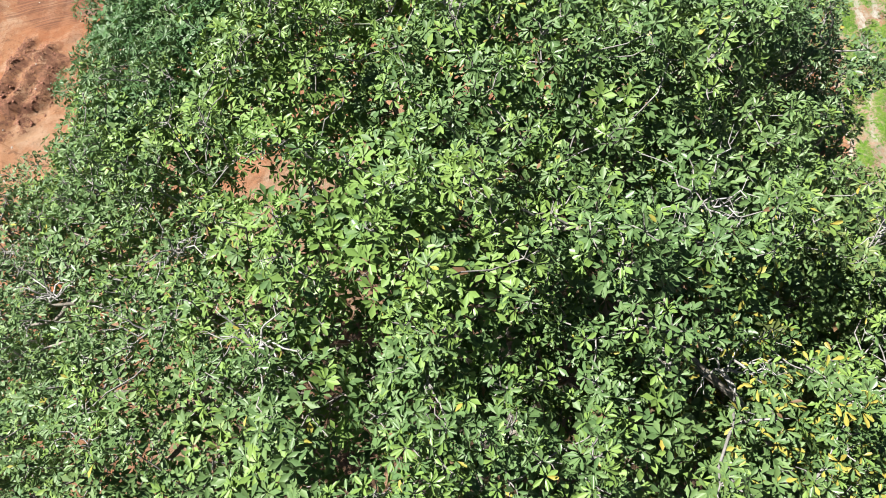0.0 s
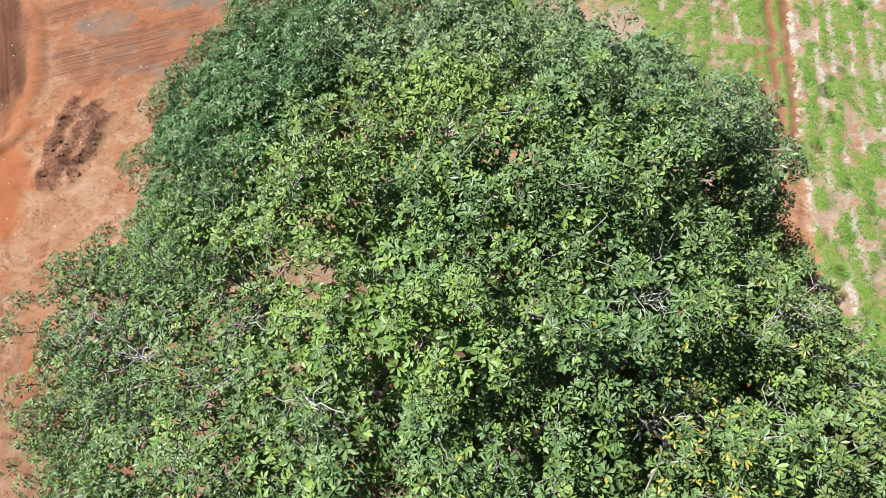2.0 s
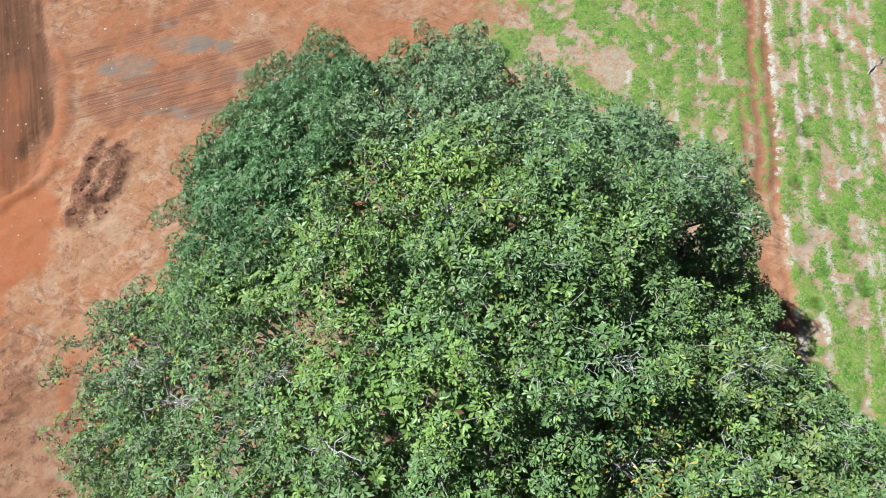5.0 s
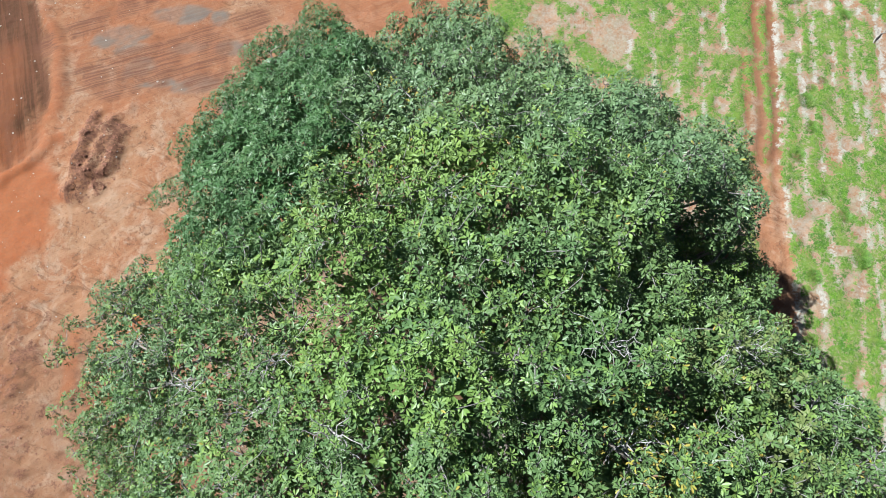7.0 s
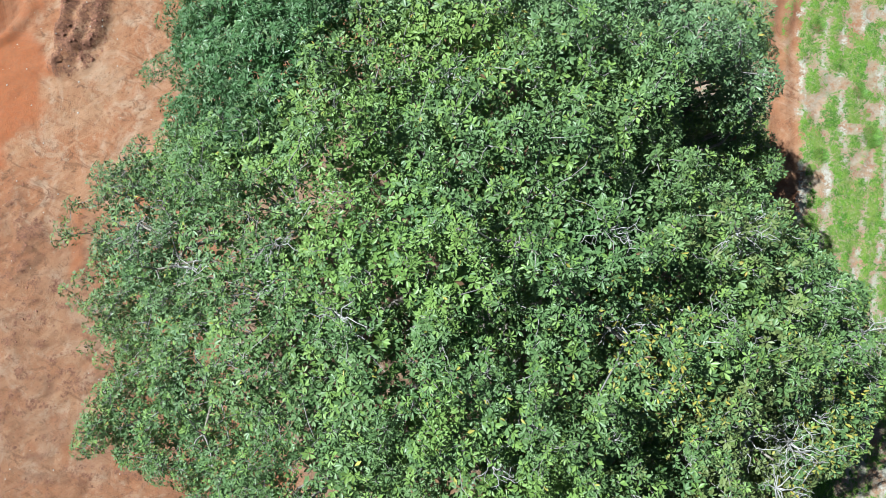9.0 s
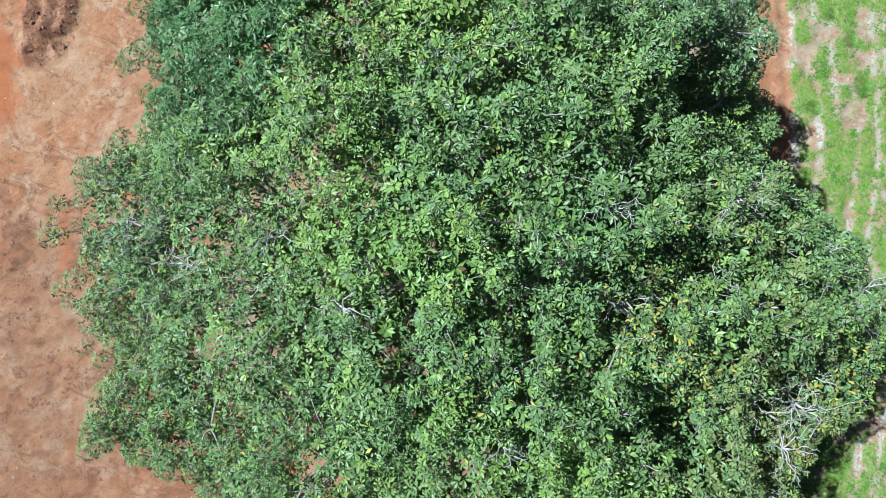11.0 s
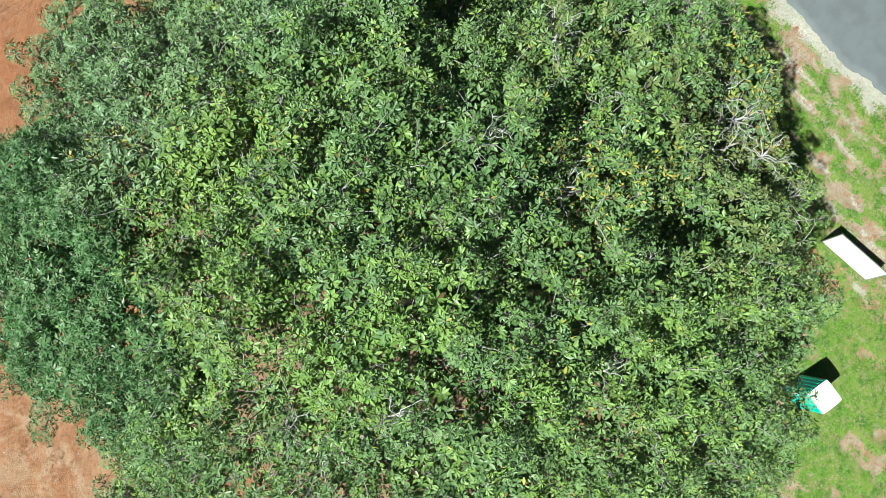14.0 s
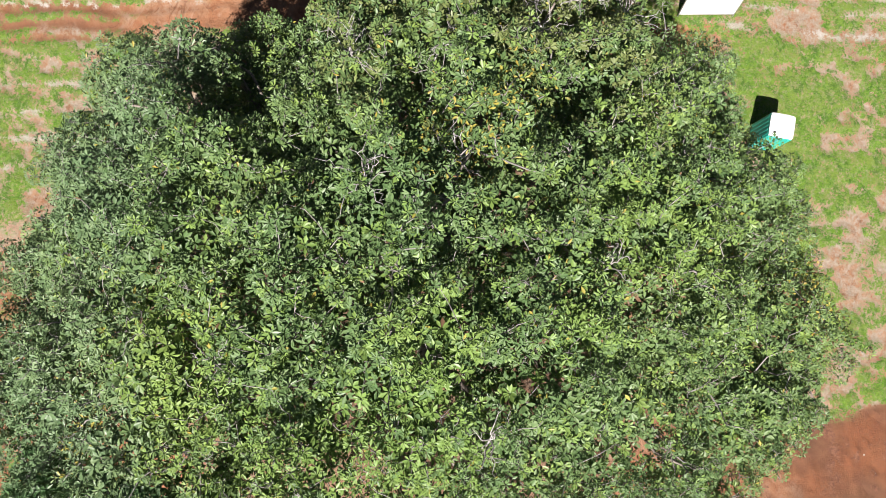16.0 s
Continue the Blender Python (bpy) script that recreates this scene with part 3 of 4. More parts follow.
def scatter(rng, spacing, lo, hi, keep, tries):
    """Points no nearer to one another than spacing, where keep holds."""
    cand = rng.uniform(lo, hi, (tries, 2))
    cand = cand[keep(cand[:, 0], cand[:, 1])]
    out, cells = [], {}
    for p in cand:
        c = (int(p[0] // spacing), int(p[1] // spacing))
        near = (q for i in (-1, 0, 1) for j in (-1, 0, 1) for q in cells.get((c[0] + i, c[1] + j), ()))
        if all((p[0] - q[0]) ** 2 + (p[1] - q[1]) ** 2 > spacing ** 2 for q in near):
            cells.setdefault(c, []).append(p)
            out.append(p)
    return np.array(out)


def unit(v):
    return v / (np.linalg.norm(v, axis=-1, keepdims=True) + 1e-9)


# along, across and lift of a folded leaf; a fan of four triangles about its midrib
BLUNT = np.array([(0, 0, 0), (0.60, 0.50, 0.07), (0.92, 0.30, 0.03), (1.0, 0, -0.05), (0.92, -0.30, 0.03), (0.60, -0.50, 0.07)])
SLIM = np.array([(0, 0, 0), (0.40, 0.50, 0.05), (0.75, 0.30, 0.0), (1.0, 0, -0.09), (0.75, -0.30, 0.0), (0.40, -0.50, 0.05)])
FAN = np.array([(0, 5, 4), (0, 4, 3), (0, 3, 2), (0, 2, 1)])
FOLD = np.array([(0, 5, 3), (0, 3, 1)])


def leaf_arrays(rng, at, axis_, count, length, slim, shape, lift):
    """Rosettes of leaves: where each leaf starts, its frame and size."""
    n = len(at)
    which = np.repeat(np.arange(n), count)
    m = len(which)
    first = np.concatenate([[0], np.cumsum(count)[:-1]])
    k = np.arange(m) - first[which]
    turn = rng.uniform(0, 2 * math.pi, n)[which] + k * 2.39996 + rng.normal(0, 0.25, m)
    a = axis_[which]
    ref = np.where(np.abs(a[:, 2:3]) > 0.95, [[1.0, 0, 0]], [[0, 0, 1.0]])
    u = unit(np.cross(a, ref))
    w = np.cross(a, u)
    radial = np.cos(turn)[:, None] * u + np.sin(turn)[:, None] * w
    el = rng.normal(lift, 0.16, m)[:, None]
    along = np.cos(el) * radial + np.sin(el) * a
    up = -np.sin(el) * radial + np.cos(el) * a
    tilt = rng.normal(0, 0.20, m)[:, None]
    side = np.cross(up, along)
    side, up = np.cos(tilt) * side + np.sin(tilt) * up, np.cos(tilt) * up - np.sin(tilt) * side
    size = (np.broadcast_to(length, n)[which]) * rng.uniform(0.7, 1.25, m)
    wide = size * np.broadcast_to(slim, n)[which] * rng.uniform(0.85, 1.15, m)
    base = at[which] + 0.02 * radial
    s = shape
    v = (base[:, None] + along[:, None] * (s[None, :, 0:1] * size[:, None, None])
         + side[:, None] * (s[None, :, 1:2] * wide[:, None, None]) + up[:, None] * (s[None, :, 2:3] * size[:, None, None]))
    return v, which


def leaf_mesh(name, v, mats, index, coarse=None):
    m = len(v)
    start = 6 * np.arange(m)[:, None, None]
    if coarse is None:
        coarse = np.zeros(m, bool)
    tris = np.concatenate([(FAN[None] + start[~coarse]).reshape(-1, 3), (FOLD[None] + start[coarse]).reshape(-1, 3)])
    return triangles(name, v.reshape(-1, 3), tris, mats, np.concatenate([np.repeat(index[~coarse], 4), np.repeat(index[coarse], 2)]))


def rosettes_on(rng, centres, radii, per_area, low=-0.25):
    """Shoot tips over the upper shells of leafy clumps, facing outwards."""
    at, ax, of = [], [], []
    for i, (c, r) in enumerate(zip(centres, radii)):
        n = max(3, int(per_area[i] * 4 * math.pi * r[0] * r[0] * 0.5))
        d = unit(rng.normal(0, 1, (n * 2, 3)))
        d = d[d[:, 2] > low][:n]
        depth = rng.uniform(0.86, 1.08, len(d))[:, None]
        at.append(c + d * r * depth)
        ax.append(unit(unit(d / r) + np.array((-0.12, 0.04, 0.45)) + rng.normal(0, 0.22, d.shape)))
        of.append(np.full(len(d), i))
    return np.concatenate(at), np.concatenate(ax), np.concatenate(of)


def spaced(rng, at, axis_, of, gap):
    """Thins shoot tips so that no two stand nearer than gap."""
    cells, keep = {}, []
    grid = np.floor(at / gap).astype(int)
    near = [(i, j, k) for i in (-1, 0, 1) for j in (-1, 0, 1) for k in (-1, 0, 1)]
    for n in rng.permutation(len(at)):
        a, b, c = grid[n]
        x, y, z = at[n]
        if all((x - p) ** 2 + (y - q) ** 2 + (z - r) ** 2 > gap * gap for i, j, k in near for p, q, r in cells.get((a + i, b + j, c + k), ())):
            cells.setdefault((a, b, c), []).append((x, y, z))
            keep.append(n)
    return at[keep], axis_[keep], of[keep]


def lobes_of_crown():
    rng = np.random.default_rng(5)
    east = np.array(EAST_LOBES)

    def apart(x, y):
        return (rho(x, y) < 1.0) & (np.min(np.hypot(x[:, None] - east[:, 0], y[:, None] - east[:, 1]), axis=1) > 2.0)

    found = np.concatenate([east, scatter(rng, 2.3, (-15, -13), (17, 21), apart, 5000)])
    return found, rng.uniform(-0.40, 0.40, len(found))


LOBES, LOBE_LIFT = lobes_of_crown()


def hill(x, y, cx, cy, wide, deep=None):
    return np.exp(-((x - cx) / wide) ** 2 - ((y - cy) / (deep or wide)) ** 2)


def crown_top(x, y):
    """Height of the crown's surface, and the distance to its nearest lobe."""
    r = np.clip(rho(x, y), 0, 1.1)
    d = np.hypot(x[:, None] - LOBES[:, 0], y[:, None] - LOBES[:, 1])
    i = np.argmin(d, axis=1)
    near = np.take_along_axis(d, i[:, None], 1)[:, 0]
    z = 15.4 + 1.45 * hill(x, y, 0.5, 4.0, 5.0) - 6.7 * r ** 2.3
    z = z + 1.9 * hill(x, y, -6.5, 10.0, 3.5) + 1.3 * hill(x, y, 3.5, 10.5, 3.5) - 0.5 * hill(x, y, 10.0, 4.5, 2.5) - 1.2 * hill(x, y, -10.0, 3.5, 3.0)
    z = z - 3.6 * hill(x, y, 7.5, 8.0, 1.5, 1.15) - 1.0 * smooth(-y, -1.0, 5.0) * (1 - r) - 1.2 * smooth(x, 9, 13) * smooth(r, 0.7, 0.95)
    tall = 0.62 + 0.45 * smooth(x, 3, 7) + 0.35 * smooth(x, 7, 10) * (1 - smooth(y, 4, 7))
    z = z + LOBE_LIFT[i] * (0.6 + 0.4 * r) + tall * (np.maximum(1 - (near / 1.2) ** 2, -0.9 - 0.5 * smooth(x, 4, 8)) - 0.1)
    return np.maximum(z, 5.0), near


def lean_out(holes, depth):
    """Where openings come out further down: they slant away from the crown's middle, as the limbs do."""
    return [(x + (x - 0.4) * depth / 15, y + (y - 2.4) * depth / 15, r) for x, y, r in holes]


def open_to_ground(x, y):
    """The thinly leaved west of the crown, and its ragged north-east arm."""
    return ((x < -2.5) & (y > -4.5) & (y < 6.2)) | ((x > 8) & (y > 9.2))


def crown_clumps(rng, mine):
    """Leafy clumps of the part of the crown where mine holds: centres, radii, density and storey."""
    def keep(x, y):
        return (rho(x, y) < 0.952 - 0.025 * smooth(x, 0, 6) + 0.018 * smooth(-x, 8, 11)) & mine(x, y) & clear_of(DEEP, x, y, 0.22) & clear_of(SHALLOW, x, y, 0.10) & clear_of([(p, q, 0.36) for p, q in BARE], x, y)

    sites = scatter(rng, 0.40, (-15, -13), (17, 21), keep, 150000)
    z, near = crown_top(sites[:, 0], sites[:, 1])
    thin = open_to_ground(sites[:, 0], sites[:, 1])
    patchy = fbm(sites[:, 0] * 0.8, sites[:, 1] * 0.8, 141)
    chosen = rng.uniform(0, 1, len(sites)) < np.where(thin, 0.94 + 0.1 * smooth(patchy, 0.40, 0.52), np.where(near > 1.5, 0.92, 1.0))
    sites, z = sites[chosen], z[chosen]
    # puffs of shoots with dark clefts between them
    puffs = scatter(rng, 0.92, (-15, -13), (17, 21), lambda x, y: rho(x, y) < 1, 20000)
    cleft = np.array([np.min(np.hypot(puffs[:, 0] - x, puffs[:, 1] - y)) for x, y in sites])
    chosen = cleft < 0.45 + 0.10 * rng.uniform(0, 1, len(sites))
    sites, cleft = sites[chosen], cleft[chosen]
    z = z[chosen] + 0.28 - 2.1 * cleft ** 2
    n = len(sites)
    size = rng.uniform(0.18, 0.30, n)
    found = [(np.column_stack([sites, z - 0.35 + rng.normal(0, 0.22, n)]), np.column_stack([size, size, size * rng.uniform(0.8, 1.15, n)]), 90.0, 0)]
    # lower and inner foliage, in two storeys
    for spacing, drop, thick, dark in ((0.85, (1.3, 2.0), 24.0, SHALLOW), (1.0, (2.4, 3.6), 18.0, [])):
        inner = scatter(rng, spacing, (-15, -13), (17, 21), lambda x, y: (rho(x, y) < 0.90 + 0.035 * smooth(-x, 7, 10)) & mine(x, y) & clear_of(lean_out(DEEP, drop[1]), x, y, 0.22) & clear_of(lean_out(dark, drop[0]), x, y, 0.0), 30000)
        inner = inner[rng.uniform(0, 1, len(inner)) < np.where(open_to_ground(inner[:, 0], inner[:, 1]), 0.85, 1.0)]
        k = len(inner)
        si = rng.uniform(0.55, 0.85, k)
        zi = crown_top(inner[:, 0], inner[:, 1])[0] - rng.uniform(*drop, k)
        found.append((np.column_stack([inner, np.maximum(zi, 4.2)]), np.column_stack([si, si, si * 0.7]), thick, 1))
    # hanging rim
    ang = np.arange(0, 2 * math.pi, 0.055) + rng.normal(0, 0.02, 115)
    rr = reach(ang) * rng.uniform(0.80, 0.88, len(ang))
    rim = np.column_stack([CENTRE[0] + rr * np.cos(ang), CENTRE[1] + rr * np.sin(ang), rng.uniform(4.2, 7.4, len(ang))])
    rim = rim[mine(rim[:, 0], rim[:, 1]) & clear_of(DEEP, rim[:, 0], rim[:, 1], 0.4)]
    sr = rng.uniform(0.5, 0.85, len(rim))
    found.append((rim, np.column_stack([sr, sr, sr]), 10.0, 1))
    # shoots that make the outline ragged
    ang = rng.uniform(0, 2 * math.pi, 420)
    rr = reach(ang) * rng.uniform(0.89, 0.945, 420)
    tips = np.column_stack([CENTRE[0] + rr * np.cos(ang), CENTRE[1] + rr * np.sin(ang)])
    tips = tips[mine(tips[:, 0], tips[:, 1]) & clear_of(DEEP, tips[:, 0], tips[:, 1], 0.2)]
    tips = np.column_stack([tips, crown_top(tips[:, 0], tips[:, 1])[0] - rng.uniform(0.2, 2.4, len(tips))])
    st = rng.uniform(0.2, 0.4, len(tips))
    found.append((tips, np.column_stack([st, st, st]), 60.0, 0))
    count = [len(f[0]) for f in found]
    return np.concatenate([f[0] for f in found]), np.concatenate([f[1] for f in found]), np.repeat([f[2] for f in found], count), np.repeat([f[3] for f in found], count)


def build_tree():
    rng = np.random.default_rng(15)
    centres, radii, density, storey = crown_clumps(rng, lambda x, y: ~in_evergreen(x, y))
    at, ax, of = rosettes_on(rng, centres, radii, density)
    at, ax, of = spaced(rng, at, ax, of, 0.140)
    # leaves are largest in the middle and the east
    grown = 0.116 + 0.030 * smooth(at[:, 0], -5, 0) * (1 - 0.6 * smooth(at[:, 1], 7, 11)) * (1 - 0.6 * smooth(-at[:, 1], -1, 4))
    v, which = leaf_arrays(rng, at, ax, rng.integers(6, 10, len(at)), np.where(storey[of] == 1, np.where(open_to_ground(at[:, 0], at[:, 1]), 0.18, 0.21), grown), np.where(storey[of] == 1, 0.42, 0.36), BLUNT, 0.34)
    cx, cy = at[which][:, 0], at[which][:, 1]
    tone = fbm(cx * 0.33 + 9, cy * 0.33 + 4, 41, 3)
    shoot = rng.uniform(0, 1, (3, len(at)))[:, which]
    pick = shoot[0]
    warm = np.maximum(hill(cx, cy, -0.8, 5.0, 3.6, 4.0), hill(cx, cy, 2.2, -2.6, 3.0, 3.2))
    index = np.where(shoot[1] < 0.20 + 0.6 * smooth(warm + 2.2 * (tone - 0.5), 0.3, 1.0), 1, 0)
    cool = np.maximum(smooth(cy, 7, 12), 0.6 * smooth(-cy, 4, 8) * smooth(cx, 3, 6))
    cool = np.maximum(cool, 0.45 * smooth(-cx, 3, 6) * smooth(cy, -3, 0))
    index = np.where(shoot[2] < smooth(cool + 1.2 * (0.5 - tone), 0.3, 0.9), 5, index)
    olive = smooth(cx, 3, 9) * (1 - smooth(cy, 5, 7)) * smooth(cy, -5, -2)
    index = np.where(pick < 0.65 * olive * smooth(tone, 0.35, 0.6), 2, index)
    odds = np.full(len(v), 0.006)
    for sx, sy, sr_ in [(11.6, 0.0, 1.5), (11.0, -1.8, 1.2), (11.6, -3.4, 1.0), (6.2, 0.6, 1.0), (0.6, -8.8, 1.2), (0.6, 8.9, 0.4), (5.0, 2.2, 1.2), (-2.0, 12.6, 0.7)]:
        odds = np.maximum(odds, 0.20 * hill(cx, cy, sx, sy, sr_))
    index = np.where(rng.uniform(0, 1, len(v)) < odds, 3, index)
    dry = 0.25 * hill(cx, cy, 0.6, -2.4, 0.7) + 0.10 * hill(cx, cy, -0.5, -9.5, 2.0) + 0.003
    index = np.where(rng.uniform(0, 1, len(v)) < dry, 4, index)
    mats = [LEAF, LEAF_BRIGHT, LEAF_OLIVE, LEAF_YELLOW, LEAF_DRY, LEAF_COOL]

    base = (1.0, 3.4)
    tree = thing("broadleaf_tree", pose(base[0], base[1], ground_height(*base)), "huge broadleaf tree with a dense domed crown of green leaves", "tree")
    # the leaves nearest to the crown's top are pieces of their own
    c0 = at[which]
    order_ = np.argsort((c0[:, 0] - 0.3) ** 2 + (c0[:, 1] - 2.2) ** 2 + 0.5 * (c0[:, 2] - 17.5) ** 2)
    single = order_[:300]
    rest = np.ones(len(v), bool)
    rest[single] = False
    crown = part("crown", leaf_mesh("crown", v[rest], mats, index[rest], storey[of][which][rest] == 1), None, tree, "dense crown of green leaf rosettes with scattered yellow leaves", local=False, kind="stuff")
    blades = {k: triangles("leaf", BLUNT * np.array((0.138, 0.138 * 0.36, 0.138)), FAN, [mats[k]]) for k in range(6)}
    for i in single:
        p = v[i]
        x = Vector(p[3] - p[0])
        y = Vector(p[1] - p[5])
        zaxis = x.cross(y).normalized()
        x.normalize()
        y = zaxis.cross(x)
        leaf = new("leaf", blades[int(index[i])])
        leaf.parent = crown
        leaf.matrix_basis = Matrix.Translation(Vector(p[0])) @ Matrix((x, y, zaxis)).transposed().to_4x4() @ Matrix.Scale(float(np.linalg.norm(p[3] - p[0]) / 0.138), 4)

    # trunk, limbs, twigs
    g = ground_height(*base)
    wood = Tubes()
    fork = np.array((base[0] + 0.15, base[1] + 0.1, 3.6))
    wood.add([(base[0], base[1], g - 0.2), (base[0], base[1], g + 0.15), (base[0] + 0.03, base[1], g + 0.6), (base[0] + 0.08, base[1] + 0.05, 2.0), tuple(fork)], [0.95, 0.78, 0.62, 0.55, 0.60], 14)
    part("trunk", wood.mesh("trunk", BARK), None, tree, "stout grey trunk", local=False)
    nodes_at, nodes_r = [fork], [0.3]
    for i in range(11):
        a = i * 2 * math.pi / 11 + rng.normal(0, 0.12) + 0.2
        out = reach(a) * rng.uniform(0.50, 0.66)
        end = np.array((CENTRE[0] + out * math.cos(a), CENTRE[1] + out * math.sin(a), rng.uniform(8.5, 10.5)))
        if in_evergreen(end[0], end[1]):
            end = np.array((-2.6, 10.0, 9.0))
        line = bent(fork, end, rng, 0.10, 0.35, 9)
        radius = np.linspace(0.30, 0.10, 9)
        limb = Tubes()
        limb.add(line, radius, 10)
        for j in (4, 5, 6, 7, 8):
            for side_ in (-1, 1):
                b = a + side_ * rng.uniform(0.25, 0.7)
                go = rng.uniform(2.2, 4.2)
                tip = line[j] + np.array((go * math.cos(b), go * math.sin(b), rng.uniform(1.5, 4.5)))
                if rho(np.array([tip[0]]), np.array([tip[1]]))[0] > 0.86:
                    tip[:2] = line[j][:2] + 0.4 * (tip[:2] - line[j][:2])
                if in_evergreen(tip[0], tip[1]):
                    continue
                tip[2] = min(tip[2], crown_top(tip[:1], tip[1:2])[0][0] - 1.2)
                sub = bent(line[j], tip, rng, 0.03, 0.3, 6)
                limb.add(sub, np.linspace(radius[j] * 0.62, 0.035, 6), 7)
                nodes_at.extend(sub[1:])
                nodes_r.extend(np.linspace(radius[j] * 0.62, 0.035, 6)[1:])
        nodes_at.extend(line[3:])
        nodes_r.extend(radius[3:])
        part("limb", limb.mesh("limb", BARK), None, tree, "pale grey crooked limb", local=False)
    for (ax_, ay_), (bx_, by_) in SHOWN:
        p, q = np.array((ax_, ay_, 0.0)), np.array((bx_, by_, 0.0))
        p[2], q[2] = crown_top(p[:1], p[1:2])[0][0] - 1.9, crown_top(q[:1], q[1:2])[0][0] - 1.1
        cloud = np.array(nodes_at)
        low = cloud[cloud[:, 2] < p[2]]
        root = low[int(np.argmin(np.linalg.norm(low - p, axis=1)))]
        shown = Tubes()
        line = np.concatenate([bent(root, p, rng, 0.05, 0.06, 5), bent(p, q, rng, 0.03, 0.06, 5)[1:]])
        shown.add(line, np.linspace(0.055, 0.032, 9), 8)
        for j in (5, 6, 7, 8):
            shown.add(bent(line[j], line[j] + unit(rng.normal(0, 1, 3) * (1, 1, 0.4) + np.array((0, 0, 0.5))) * rng.uniform(0.5, 0.9), rng, 0, 0.5, 5), np.linspace(0.024, 0.008, 5), 5)
        part("branch", shown.mesh("branch", BARK), None, tree, "pale grey branch showing between the leaves", local=False)
        nodes_at.extend(line[2:])
        nodes_r.extend(np.linspace(0.05, 0.032, 7))
    nodes_at, nodes_r = np.array(nodes_at), np.array(nodes_r)
    twigs = Tubes()
    links, links_r = list(nodes_at), list(nodes_r)
    for i in np.argsort(rho(centres[:, 0], centres[:, 1])):
        c, r = centres[i], radii[i]
        foot = c - np.array((0, 0, r[2] * 0.5))
        cloud = np.array(links)
        d = np.linalg.norm((cloud - foot) * np.array((1, 1, 0.8)), axis=1) + 0.6 * (cloud[:, 2] > foot[2])
        q = int(np.argmin(d))
        start = max(0.014, min(0.05, links_r[q] * 0.8))
        twigs.add(bent(cloud[q], foot, rng, -0.04, 0.25, 4), np.linspace(start, start * 0.7, 4), 4)
        links.append(foot)
        links_r.append(start * 0.8)
        showing = storey[i] == 0 and rng.uniform() < (0.75 if c[0] < -2 or c[0] > 6 else 0.35)
        for _ in range(5 if showing else 3):
            tip = c + unit(rng.normal(0, 1, 3) + np.array((0, 0, 0.5))) * r * (rng.uniform(0.95, 1.25) if showing else rng.uniform(0.8, 1.0))
            twigs.add(bent(foot, tip, rng, 0.0, 0.5, 3), [0.012, 0.009, 0.005], 4)
    part("twig_mass", twigs.mesh("twig_mass", TWIG), None, tree, "thin grey twigs inside the crown", local=False, kind="stuff")
    # bare sprays that stand out of the leaves
    for sx, sy in BARE:
        spray = Tubes()
        east = sx > 6
        foot = np.array((sx, sy, crown_top(np.array([sx]), np.array([sy]))[0][0] - (0.75 if east else 1.1)))
        below = np.array([q for q in links if q[2] < foot[2]])
        q = below[int(np.argmin(np.linalg.norm(below - foot, axis=1)))]
        spray.add(bent(q, foot, rng, 0.0, 0.15, 5), np.linspace(0.038, 0.028, 5), 6)
        for k in range(9 if east else 6):
            go = k * 2.4 + rng.normal(0, 0.4)
            tip = foot + unit(np.array((math.cos(go), math.sin(go), rng.uniform(0.35, 1.1)))) * rng.uniform(0.5, 1.0)
            arm = bent(foot, tip, rng, 0.06, 0.35, 6)
            spray.add(arm, np.linspace(0.020, 0.008, 6), 5)
            for j in (2, 3, 4, 5):
                spray.add(bent(arm[j], arm[j] + unit(rng.normal(0, 0.55, 3) + (tip - foot)) * rng.uniform(0.15, 0.42), rng, 0, 0.7, 4), [0.009, 0.008, 0.006, 0.004], 4)
        part("bare_branch", spray.mesh("bare_branch", DEAD), None, tree, "bleached leafless branch", local=False)


build_tree()


